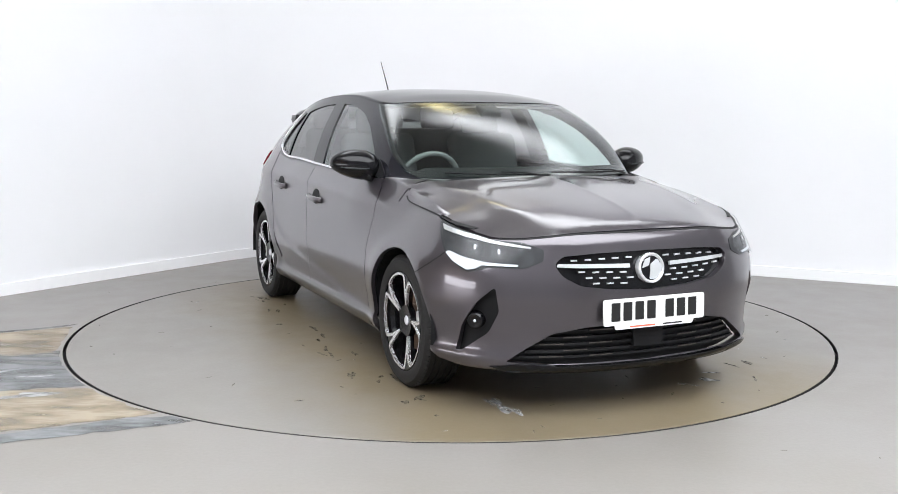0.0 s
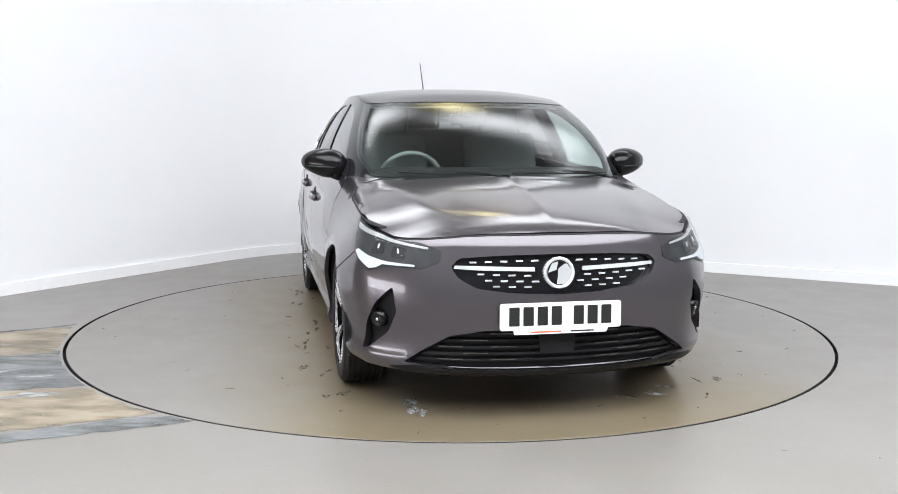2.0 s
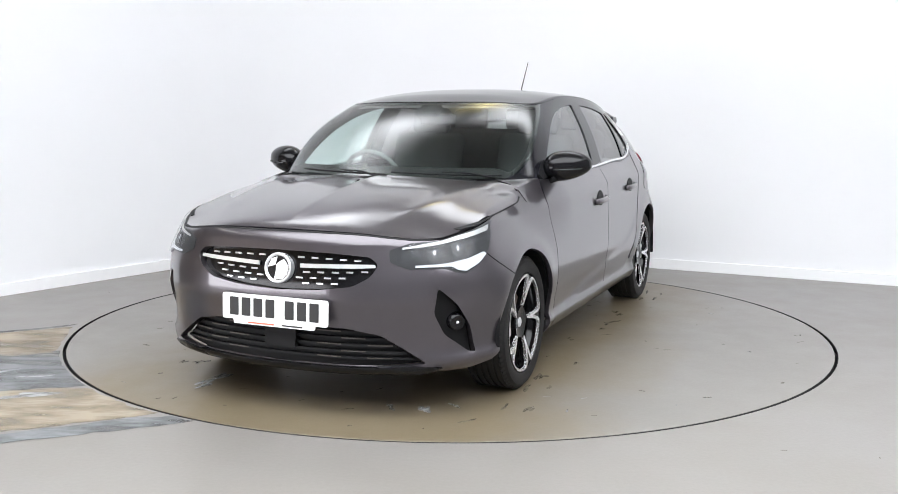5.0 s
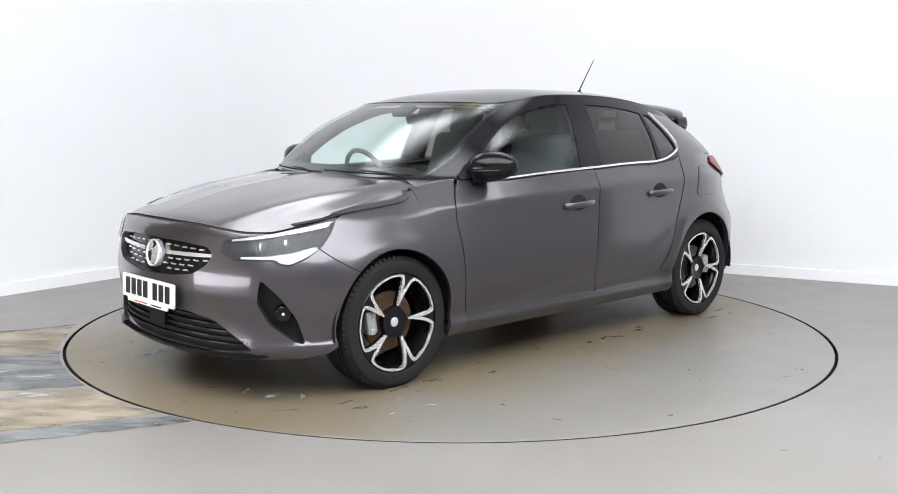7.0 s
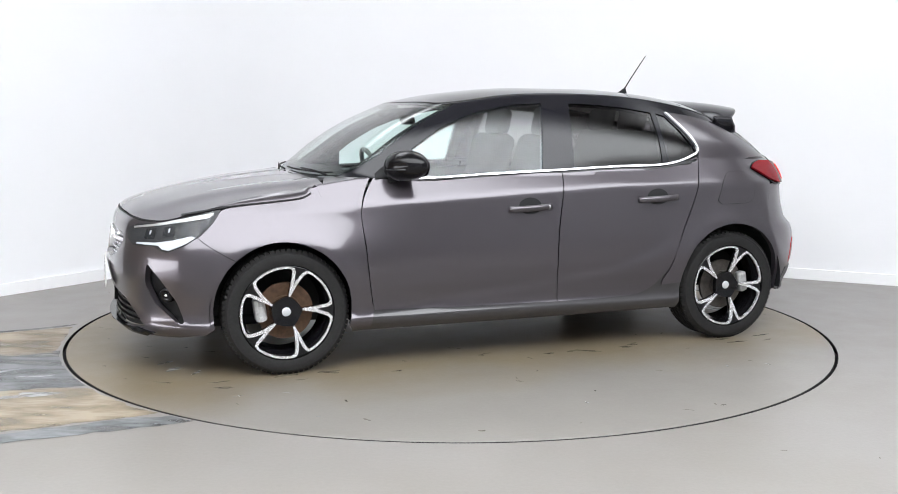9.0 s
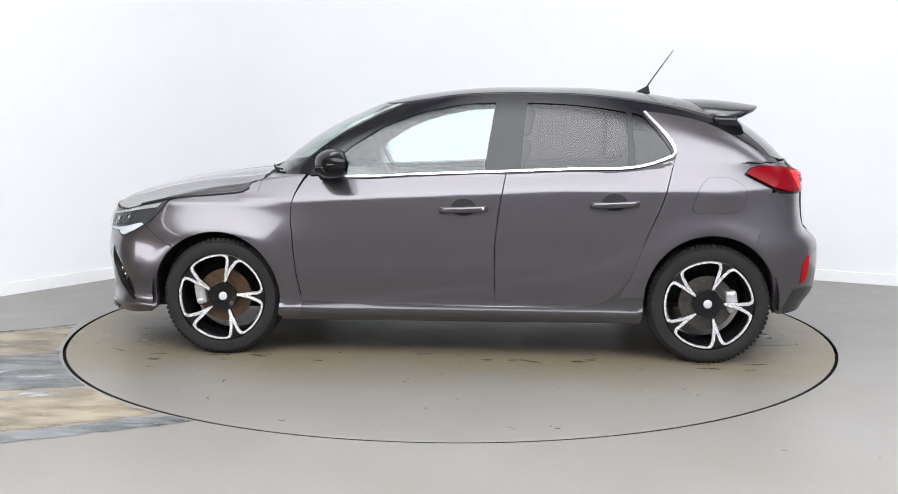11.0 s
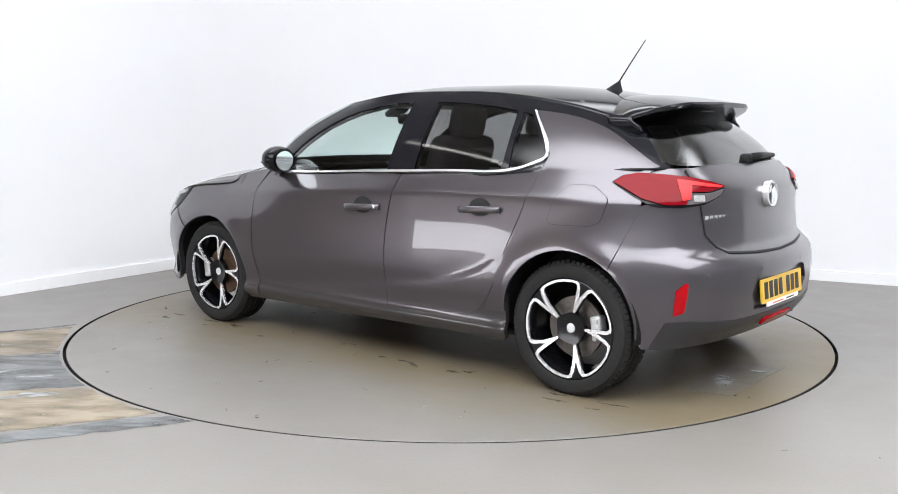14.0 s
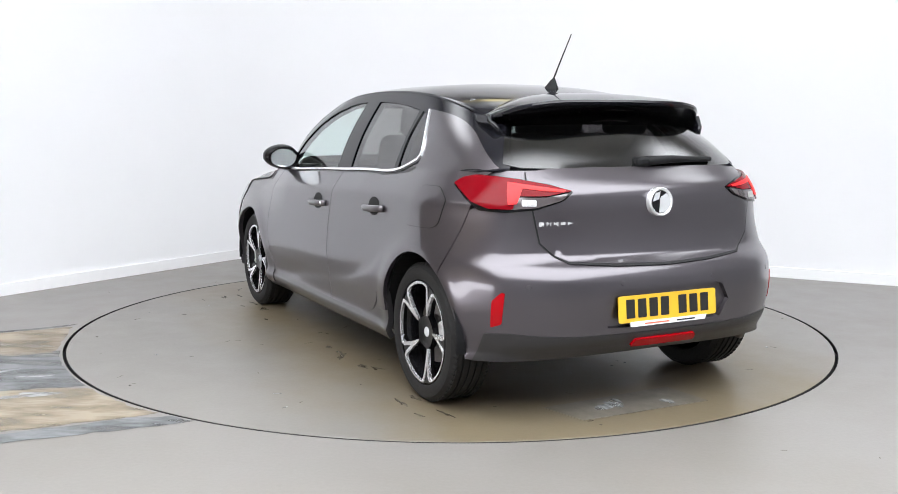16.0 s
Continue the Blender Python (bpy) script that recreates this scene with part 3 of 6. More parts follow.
def surface_point(axis, a, b):
    """The place and normal on the left half for panel coordinates; the right half is mirrored."""
    if axis == "y":
        return SKIN.cast((a, 2.2, b), (0, -1, 0))
    if axis in "zxr":
        m = -1 if (b if axis == "z" else a) < 0 else 1
        y = max(abs(b if axis == "z" else a), 1e-3)
        if axis == "z":
            p, n = SKIN.cast((a, y, 3), (0, 0, -1))
        elif axis == "x":
            p, n = SKIN.cast((4.2, y, b), (-1, 0, 0))
        else:
            p, n = SKIN.cast((-4.2, y, b), (1, 0, 0))
    else:
        m = -1 if a < 0 else 1
        q = max(abs(a), 1e-3)
        if axis in ("wf", "wr"):
            q = q if axis == "wf" else SLEN - q
            f, u, v = wrap, q, b
            du = dv = 2e-3
        else:
            q = q / GU
            u, v = (q if axis == "gf" else NU - q), b / GV
            f, du, dv = cabin, 5e-3, 5e-3
        t = f(np.array([u, u + du, u - du, u, u]), np.array([v, v, v, v + dv, v - dv]))
        p = Vector(t[0])
        n = Vector(np.cross(t[1] - t[2], t[3] - t[4])).normalized()
        if n.dot(Vector((p.x * 0.4, p.y, p.z - 0.6))) < 0:
            n = -n
    p, n = Vector(p), Vector(n)
    if m < 0:
        p.y, n.y = -p.y, -n.y
    elif (abs(a) < 2e-3 and axis != "z") or (axis == "z" and abs(b) < 2e-3):
        p.y, n.y = 0.0, 0.0
        n.normalize()
    return p, n


def inside(poly, pts):
    x, y = pts[:, 0], pts[:, 1]
    r = np.zeros(len(pts), bool)
    for (x0, y0), (x1, y1) in zip(poly, np.roll(poly, -1, axis=0)):
        c = (y0 > y) != (y1 > y)
        r ^= c & (x < (x1 - x0) * (y - y0) / (y1 - y0 + 1e-15) + x0)
    return r


def dense(poly, d):
    out = []
    for a, b in zip(poly, np.roll(poly, -1, axis=0)):
        k = max(1, int(math.ceil(np.linalg.norm(b - a) / d)))
        out += [a + (b - a) * i / k for i in range(k)]
    return np.array(out)


def flow(points, n=8):
    """A smooth open line through points."""
    f, k = cubic(points)
    return [tuple(q) for q in f(np.linspace(0, k[-1], n * (len(points) - 1) + 1))]


def rounded(poly, r, n=4):
    """Rounds the corners of an outline."""
    p = [Vector(q) for q in poly]
    out = []
    for i, q in enumerate(p):
        a, b = p[i - 1] - q, p[(i + 1) % len(p)] - q
        rr = min(r, a.length * 0.45, b.length * 0.45)
        s, e = q + a.normalized() * rr, q + b.normalized() * rr
        for k in range(n + 1):
            t = k / n
            w = s * (1 - t) ** 2 + q * 2 * t * (1 - t) + e * t * t
            out.append((w.x, w.y))
    return out


def panel(name, poly, axis, mat, parent, off=0.0, thick=0.014, d=0.03, sign=1, holes=(), label=""):
    """A sheet with folded edges, laid on the car's skin inside an outline; off lifts it along the normal."""
    loops = [dense(np.array(poly, float), d)] + [dense(np.array(h, float), d) for h in holes]
    lo, hi = loops[0].min(0), loops[0].max(0)
    gx, gy = np.arange(lo[0], hi[0], d), np.arange(lo[1], hi[1], d * 0.9)
    g = np.array([(x + (0.5 * d if j % 2 else 0), y) for j, y in enumerate(gy) for x in gx]) if len(gx) and len(gy) else np.zeros((0, 2))
    if len(g):
        keep = inside(loops[0], g)
        for h in loops[1:]:
            keep &= ~inside(h, g)
        g = g[keep]
        edge = np.concatenate(loops)
        g = g[[np.min((edge[:, 0] - q[0]) ** 2 + (edge[:, 1] - q[1]) ** 2) > (0.5 * d) ** 2 for q in g]] if len(g) else g
    pts, edges = [], []
    for lp in loops:
        k = len(pts)
        pts += [Vector(q) for q in lp]
        edges += [(k + i, k + (i + 1) % len(lp)) for i in range(len(lp))]
    pts += [Vector(q) for q in g]
    vo, _, fo, *_ = delaunay_2d_cdt(pts, edges, [], 0, 1e-6)
    vo = np.array([tuple(q) for q in vo])
    tri = np.array([f for f in fo if len(f) == 3])
    cen = vo[tri].mean(axis=1)
    keep = inside(loops[0], cen)
    for h in loops[1:]:
        keep &= ~inside(h, cen)
    tri = tri[keep]
    used = np.unique(tri)
    index = {int(k): i for i, k in enumerate(used)}
    place, norm = [], []
    for k in used:
        p, n = surface_point(axis, *vo[k])
        if sign < 0:
            p.y, n.y = -p.y, -n.y
        place.append(p + n * off)
        norm.append(n)
    faces = []
    vote = 0.0
    for f in tri:
        (ax, ay), (bx, by), (cx, cy) = vo[f]
        f = [index[int(k)] for k in f]
        if (bx - ax) * (cy - ay) - (by - ay) * (cx - ax) < 0:
            f = f[::-1]
        a, b, c = (place[k] for k in f)
        vote += (b - a).cross(c - a).dot(norm[f[0]])
        faces.append(tuple(f))
    if vote < 0:
        faces = [f[::-1] for f in faces]
    count = {}
    for f in faces:
        for i in range(3):
            e = (f[i], f[(i + 1) % 3])
            count[e] = 1
    rim = [e for e in count if (e[1], e[0]) not in count]
    low = {}
    verts = list(place)
    for a, b in rim:
        for k in (a, b):
            if k not in low:
                low[k] = len(verts)
                verts.append(place[k] - norm[k] * thick)
    top = len(faces)
    faces += [(b, a, low[a], low[b]) for a, b in rim]
    me = bpy.data.meshes.new(name)
    me.from_pydata([tuple(v) for v in verts], [], faces)
    me.polygons.foreach_set("use_smooth", [True] * len(faces))
    me.update()
    split = []
    for i, p in enumerate(me.polygons):
        for li in p.loop_indices:
            k = me.loops[li].vertex_index
            split.append(tuple(norm[k]) if i < top else tuple(p.normal))
    me.normals_split_custom_set(split)
    me.materials.append(mat)
    ob = new(name, me)
    ob.parent = parent
    if label:
        ob["label"] = label
    return ob


def seam(name, line, axis, parent, width=0.005, off=0.004, sign=1):
    """A thin black strip along a shut line, standing for the shade in the gap."""
    p = np.array(line, float)
    d = np.gradient(p, axis=0)
    n = np.stack([-d[:, 1], d[:, 0]], 1) / np.maximum(np.linalg.norm(d, axis=1), 1e-9)[:, None]
    return panel(name, [tuple(q) for q in p + n * width / 2] + [tuple(q) for q in (p - n * width / 2)[::-1]], axis, GAP, parent, off=off, thick=0.004, d=0.025, sign=sign)


def both(name, poly, axis, mat, parent, **kw):
    return [panel(name, poly, axis, mat, parent, sign=s, **kw) for s in (1, -1)]


def arc(c, a0, a1, n=18, grow=0.0):
    cx, cz, r = c
    return [(cx + (r + grow) * math.cos(radians(a)), cz + (r + grow) * math.sin(radians(a))) for a in np.linspace(a0, a1, n)]


def skin_y(x, z):
    return SKIN.cast((x, 2.2, z), (0, -1, 0))[0].y


def mirrored(half):
    """A whole outline from its left half, top middle to bottom middle."""
    return half + [(-a, b) for a, b in half[::-1] if abs(a) > 1e-6]


_cu, _cv = np.linspace(0, NU, 520), np.linspace(-0.05, 1.0, 140)
_cg = cabin(*[q.ravel() for q in np.meshgrid(_cu, _cv, indexing="ij")]).reshape(len(_cu), len(_cv), 3)


def on_cabin(x, z, y=None):
    """Glasshouse panel coordinates of a point given from the side (x, z), or by x, y, z."""
    d = (_cg[..., 0] - x) ** 2 + (_cg[..., 2] - z) ** 2
    if y is None:
        d = d + np.where((_cg[..., 1] < 0.5), 9, 0)
    else:
        d = d + (_cg[..., 1] - y) ** 2
    i, j = np.unravel_index(np.argmin(d), d.shape)
    return float(_cu[i]) * GU, float(_cv[j]) * GV


# ---- the car ----
car = new("car")
tagged(car, "metallic grey five-door hatchback with gloss black roof on turntable", "car")


def build_body():
    g = 0.0025
    # front wing
    wing = (flow([(0.822, 0.968), (0.890, 0.82), (0.886, 0.65), (0.865, 0.45), (0.838, 0.30)], 5) + [(0.85, 0.215), (ARCH_F[0] - 0.333, 0.215)]
            + arc(ARCH_F, 195, 44, 22) + [(1.63, 0.63), (1.70, 0.690), (1.565, 0.806), (1.52, 0.824)] + flow([(1.40, 0.850), (1.22, 0.867), (1.17, 0.88)], 4)
            + [(x, float(top_z(x)) - 0.004) for x in (1.12, 1.085, 1.03, 0.97, 0.9, 0.83)])
    wing = [q for i, q in enumerate(wing) if i > 0]
    both("front_wing", wing, "y", PAINT, car, thick=0.02)
    shut = flow([(1.74, 0.782), (1.66, 0.7995), (1.53, 0.8225), (1.40, 0.8355), (1.22, 0.8515), (1.16, 0.863), (1.128, 0.880)], 5)
    for sg in (1, -1):
        seam("bonnet_gap_shade", shut, "y", car, 0.005, 0.0060, sg)
        seam("bumper_gap_shade", [(S(1.69, 0.82), 0.685), (S(1.65, 0.83), 0.655), (S(1.61, 0.84), 0.630), (S(1.545, 0.85), 0.592), (S(1.51, 0.855), 0.575)], "wf", car, 0.003, 0.0045, sg)
    # flat top of the wing beside the windscreen
    wy = lambda x: skin_y(x, float(top_z(x)) - 0.006)
    both("wing_top", [(1.086, wy(1.086)), (1.076, 0.76), (1.058, 0.70), (1.03, 0.60), (0.96, 0.655), (0.83, 0.735), (0.83, wy(0.83)), (0.90, wy(0.90)), (0.97, wy(0.97)), (1.03, wy(1.03))], "z", PAINT, car, off=0.0005, thick=0.01)
    # doors
    fd = (flow([(0.812, 0.950), (0.885, 0.82), (0.881, 0.65), (0.860, 0.45), (0.832, 0.298)], 5) + [(0.40, 0.288), (-0.174, 0.282)]
          + flow([(-0.174, 0.33), (-0.168, 0.6), (-0.190, 0.8), (-0.220, 0.966)], 4) + flow([(-0.1, 0.968), (0.2, 0.950), (0.5, 0.934)], 3))
    both("front_door", fd, "y", PAINT, car, thick=0.016, d=0.02)
    rd = (flow([(-0.2255, 0.966), (-0.1955, 0.8), (-0.1735, 0.6), (-0.180, 0.282)], 5) + [(-0.45, 0.284)]
          + flow([(-0.60, 0.289), (-0.72, 0.312), (-0.80, 0.37), (-0.87, 0.47), (-0.935, 0.646), (-1.010, 0.818), (-1.045, 0.927), (-1.082, 1.045)], 4)
          + flow([(-1.0, 1.020), (-0.882, 0.994), (-0.656, 0.983), (-0.4, 0.975)], 3))
    both("rear_door", rd, "y", PAINT, car, thick=0.016, d=0.02)
    # sill, its paint darkened to stand for shade below the doors
    sill = [(0.950, 0.212), (0.90, 0.33), (0.70, 0.33), (-0.70, 0.33), (-0.80, 0.48), (-0.925, 0.48), (-0.942, 0.42),
            (-0.928, 0.225), (-0.92, 0.200), (0.0, 0.192), (0.945, 0.188)]
    both("sill", sill, "y", SILL, car, off=-0.006, thick=0.03)
    # rear quarter with the pillar behind the window
    rq = (flow([(-1.087, 1.052), (-1.050, 0.927), (-1.015, 0.818), (-0.940, 0.646), (-0.875, 0.47)], 5) + [(-0.853, 0.42), (-0.824, 0.375), (-0.815, 0.34)] + arc(ARCH_R, 3, 128, 20)
          + [(-1.50, 0.66), (-1.55, 0.79), (-1.575, 0.875), (-1.585, 0.93), (-1.565, 1.01), (-1.60, 1.045)]
          + flow([(-1.575, 1.058), (-1.50, 1.105), (-1.356, 1.190), (-1.19, 1.252), (-1.05, 1.278), (-0.945, 1.290)], 4) + flow([(-1.00, 1.228), (-1.075, 1.13), (-1.098, 1.085)], 3))
    both("rear_quarter_panel", rq, "y", PAINT, car, off=0.003, thick=0.018)
    # bonnet
    edge = [(1.66, 0.800), (1.53, 0.8225), (1.40, 0.835), (1.22, 0.850), (1.15, 0.864)]
    rim = _te[:int(np.argmin(np.abs(_te[:, 0] - 1.76)))]
    hd = ([(p[0] - 0.005, max(0.0, p[1] - 0.005 * (k > 3))) for k, p in enumerate(rim[np.linspace(0, len(rim) - 1, 20).astype(int)])] + [(x, skin_y(x, z) - 0.003) for x, z in edge] + [(1.122, skin_y(1.122, 0.882) - 0.014), (1.100, skin_y(1.100, 0.900) - 0.024), (1.081, 0.765), (1.063, 0.705)]
          + flow([(1.072, 0.60), (1.10, 0.36), (1.112, 0.15), (1.115, 0)], 4))
    panel("bonnet", hd + [(x, -y) for x, y in hd[::-1] if y > 1e-6], "z", PAINT, car, off=0.003, thick=0.02, d=0.028)
    # roof skin and pillars
    bm = bmesh.new()
    uu, qq = np.linspace(0, NU, 90), np.linspace(1, -1, 41)
    rows = []
    for u in uu:
        p = roof(np.full(len(qq), u), np.abs(qq))
        rows.append([bm.verts.new((a, abs(b) * (1 if k >= 0 else -1), c + 0.002)) for (a, b, c), k in zip(p, qq)])
    for r, q in zip(rows, rows[1:]):
        for k in range(len(qq) - 1):
            bm.faces.new((r[k], r[k + 1], q[k + 1], q[k]))
    bmesh.ops.remove_doubles(bm, verts=bm.verts, dist=1e-4)
    bmesh.ops.recalc_face_normals(bm, faces=bm.faces)
    rf = part("roof", bm, ROOF_BLACK, car, "gloss black roof", smooth=True)
    md = rf.modifiers.new("shell", "SOLIDIFY")
    md.thickness, md.offset = 0.012, -1
    # dark shell round the windows
    clear = [on_cabin(x, z, y) for x, y, z in ((0.935, 0.640, 0.990), (0.803, 0.665, 1.061), (0.700, 0.655, 1.139), (0.575, 0.630, 1.218), (0.453, 0.606, 1.275))]
    ws = [(0, 0.0), (2.80 * GU, 0.0)] + [(a + 0.09, b) for a, b in clear] + [(clear[-1][0] + 0.06, 0.985 * GV), (0, 0.985 * GV)]
    fw = [on_cabin(x, z) for x, z in flow([(0.715, 0.985), (0.610, 1.085), (0.478, 1.174), (0.339, 1.242), (0.165, 1.294), (-0.012, 1.323), (-0.165, 1.334)], 4) + [(-0.14, 1.2), (-0.108, 0.984), (0.3, 0.962), (0.55, 0.952), (0.72, 0.95)]]
    rw = [on_cabin(x, z) for x, z in [(-0.335, 1.334), (-0.50, 1.328), (-0.68, 1.312), (-0.838, 1.288), (-0.845, 1.15), (-0.846, 1.006), (-0.60, 0.997), (-0.298, 0.988), (-0.31, 1.15)]]
    ql = [on_cabin(x, z) for x, z in [(-0.872, 1.283), (-0.93, 1.268), (-1.0, 1.19), (-1.06, 1.10), (-1.066, 1.072), (-1.0, 1.035), (-0.882, 1.008), (-0.878, 1.15)]]
    rg = [(0, 0.0), (1.5 * GU, 0.0), (2.35 * GU, 0.02 * GV), (2.75 * GU, 0.10 * GV), (2.72 * GU, 0.5 * GV), (2.62 * GU, 0.97 * GV), (0, 0.97 * GV)]
    shell = [(2.60 * GU, -0.01), (NU * GU - 2.6 * GU, -0.01), (NU * GU - 2.5 * GU, GV * 0.995), (clear[-1][0] + 0.02, GV * 0.995)] + [(a + 0.05, b) for a, b in clear[::-1]]
    both("window_surround", shell, "gf", ROOF_BLACK, car, thick=0.035, d=0.03, holes=[fw, rw, ql], label="gloss black pillars and window surround")
    panel("windscreen", [(a, b) for a, b in ws] + [(-a, b) for a, b in ws[::-1] if a > 0], "gf", SCREEN, car, off=0.002, thick=0.004, d=0.05)
    wi = [(0, 0.115 * GV), (2.35 * GU, 0.105 * GV)] + clear + [(clear[-1][0] - 0.06, 0.955 * GV), (0, 0.962 * GV)]
    panel("windscreen_border", [(a, b) for a, b in ws] + [(-a, b) for a, b in ws[::-1] if a > 0], "gf", PLASTIC, car, off=-0.004, thick=0.003, d=0.05,
          holes=[rounded([(a, b) for a, b in wi] + [(-a, b) for a, b in wi[::-1] if a > 0], 0.05)], label="black printed border of the windscreen")
    both("front_door_window", fw, "gf", SIDE, car, off=-0.006, thick=0.004, d=0.05)
    both("rear_door_window", rw, "gf", PRIVACY, car, off=-0.006, thick=0.004, d=0.05, label="dark privacy glass")
    both("quarter_window", ql, "gf", PRIVACY, car, off=-0.006, thick=0.004, d=0.05, label="dark privacy glass")
    panel("rear_window", rg + [(-a, b) for a, b in rg[::-1] if a > 0], "gr", REAR_GLASS, car, off=0.002, thick=0.004, d=0.05, label="dark rear glass")
    # bright window line
    lowline = flow([(0.705, 0.9365), (0.5, 0.941), (0.2, 0.957), (-0.22, 0.974), (-0.656, 0.990), (-0.88, 1.000), (-0.98, 1.022), (-1.07, 1.055)], 5)
    up = flow([(-1.092, 1.078), (-1.085, 1.112), (-1.02, 1.205), (-0.945, 1.288)], 5)
    upi = flow([(-0.934, 1.287), (-1.008, 1.202), (-1.072, 1.110), (-1.079, 1.079), (-1.062, 1.064)], 5)
    lowi = [(x, z + 0.011) for x, z in lowline[::-1]][2:]
    both("window_trim", lowline + up + upi + lowi, "y", CHROME, car, off=0.011, thick=0.014, d=0.02, label="chrome strip under and behind the windows")
    # front bumper with its openings
    A = lambda x, y: S(x, y)
    lid = lambda s: float(top_z(_plan([S0 + s])[0, 0])) - 0.003
    top = [(s, lid(s)) for s in np.linspace(0, A(1.88, 0.68), 14)] + [(A(1.78, 0.75), 0.72), (A(1.68, 0.82), 0.690), (A(1.61, 0.84), 0.629)]
    af = [(A(x, 0.86), z) for x, z in arc(ARCH_F, 49, -12, 12)]
    bot = [(A(1.66, 0.83), 0.222), (A(1.78, 0.78), 0.207), (A(1.92, 0.62), 0.205), (A(2.0, 0.45), 0.203), (A(2.06, 0.2), 0.196), (0, 0.194)]
    up_gr = [(0, 0.698), (A(2.04, 0.25), 0.694), (A(1.99, 0.405), 0.684), (A(1.98, 0.44), 0.652), (A(1.99, 0.41), 0.603), (A(2.02, 0.34), 0.562), (A(2.05, 0.2), 0.543), (0, 0.534)]
    lo_gr = [(0, 0.392), (A(2.05, 0.31), 0.386), (A(2.0, 0.45), 0.362), (A(1.96, 0.55), 0.300), (A(1.93, 0.635), 0.242), (A(2.0, 0.45), 0.226), (A(2.06, 0.2), 0.220), (0, 0.218)]
    fog = rounded([(A(1.90, 0.665), 0.560), (A(1.855, 0.735), 0.49), (A(1.795, 0.785), 0.385), (A(1.76, 0.80), 0.272), (A(1.79, 0.777), 0.276), (A(1.88, 0.69), 0.362), (A(1.915, 0.655), 0.455)], 0.02)
    fogr = [(-a, b) for a, b in fog[::-1]]
    panel("front_bumper", mirrored(top + af + bot), "wf", PAINT, car, off=0.0025, thick=0.03, d=0.028, holes=[rounded(mirrored(up_gr), 0.02), rounded(mirrored(lo_gr), 0.02), fog, fogr])
    grow = lambda lp, k: [tuple((np.array(q) - np.mean(lp, axis=0)) * k + np.mean(lp, axis=0)) for q in lp]
    upper = panel("upper_grille", grow(mirrored(up_gr), 1.03), "wf", GLOSS, car, off=-0.028, thick=0.01, d=0.03, label="gloss black grille with chrome dashes")
    lower = panel("lower_grille", grow(mirrored(lo_gr), 1.03), "wf", PLASTIC, car, off=-0.045, thick=0.01, d=0.03, label="black lower grille with horizontal slats")
    for q, sg in ((fog, 1), (fog, -1)):
        fb = panel("fog_lamp_pocket", grow(q, 1.05), "wf", PLASTIC, car, off=-0.035, thick=0.01, d=0.03, sign=sg)
        p, n = surface_point("wf", A(1.835, 0.735), 0.405)
        p = p - n * 0.030
        bm = bmesh.new()
        revolve(bm, [(0.0, 0.022), (0.020, 0.020), (0.028, 0.026), (0.034, 0.024), (0.040, -0.005)], 24, "z", Matrix.Translation(p) @ n.to_track_quat("Z", "Y").to_matrix().to_4x4())
        if sg < 0:
            bmesh.ops.scale(bm, vec=(1, -1, 1), verts=bm.verts)
            bmesh.ops.reverse_faces(bm, faces=bm.faces)
        fl = part("fog_lamp", bm, GLOSS, fb, "small round fog lamp", smooth=True)
        bm = bmesh.new()
        revolve(bm, [(0, 0.026), (0.006, 0.025), (0.008, 0.018)], 16, "z", Matrix.Translation(p) @ n.to_track_quat("Z", "Y").to_matrix().to_4x4())
        if sg < 0:
            bmesh.ops.scale(bm, vec=(1, -1, 1), verts=bm.verts)
            bmesh.ops.reverse_faces(bm, faces=bm.faces)
        part("bulb", bm, CHROME, fl, "bright bulb", smooth=True)
    # chrome bars and dashes of the upper grille
    for sg in (1, -1):
        bar = [(0.105, 0.647), (A(2.02, 0.35), 0.654), (A(1.985, 0.425), 0.655), (A(1.985, 0.428), 0.642), (A(2.02, 0.35), 0.637), (0.105, 0.630)]
        panel("grille_bar", bar, "wf", CHROME, upper, off=-0.008, thick=0.012, d=0.02, sign=sg, label="chrome grille bar")
    dash = []
    for row, z in enumerate((0.675, 0.613, 0.589, 0.565)):
        for k in range(14):
            a = (k + (0.5 if row % 2 else 0.0)) * 0.066 - 0.43
            lim = 0.40 - max(0, (0.615 - z)) * 1.6
            if abs(a) < lim and (abs(a) > 0.085):
                dash.append((a, z + 0.012 * (abs(a) / 0.4) ** 2 * (1 if z < 0.64 else -0.6)))
    for a, z in dash:
        panel("grille_dash", [(a - 0.015, z - 0.0035), (a + 0.015, z - 0.0035), (a + 0.015, z + 0.0035), (a - 0.015, z + 0.0035)], "wf", CHROME, upper, off=-0.019, thick=0.008, d=0.02)
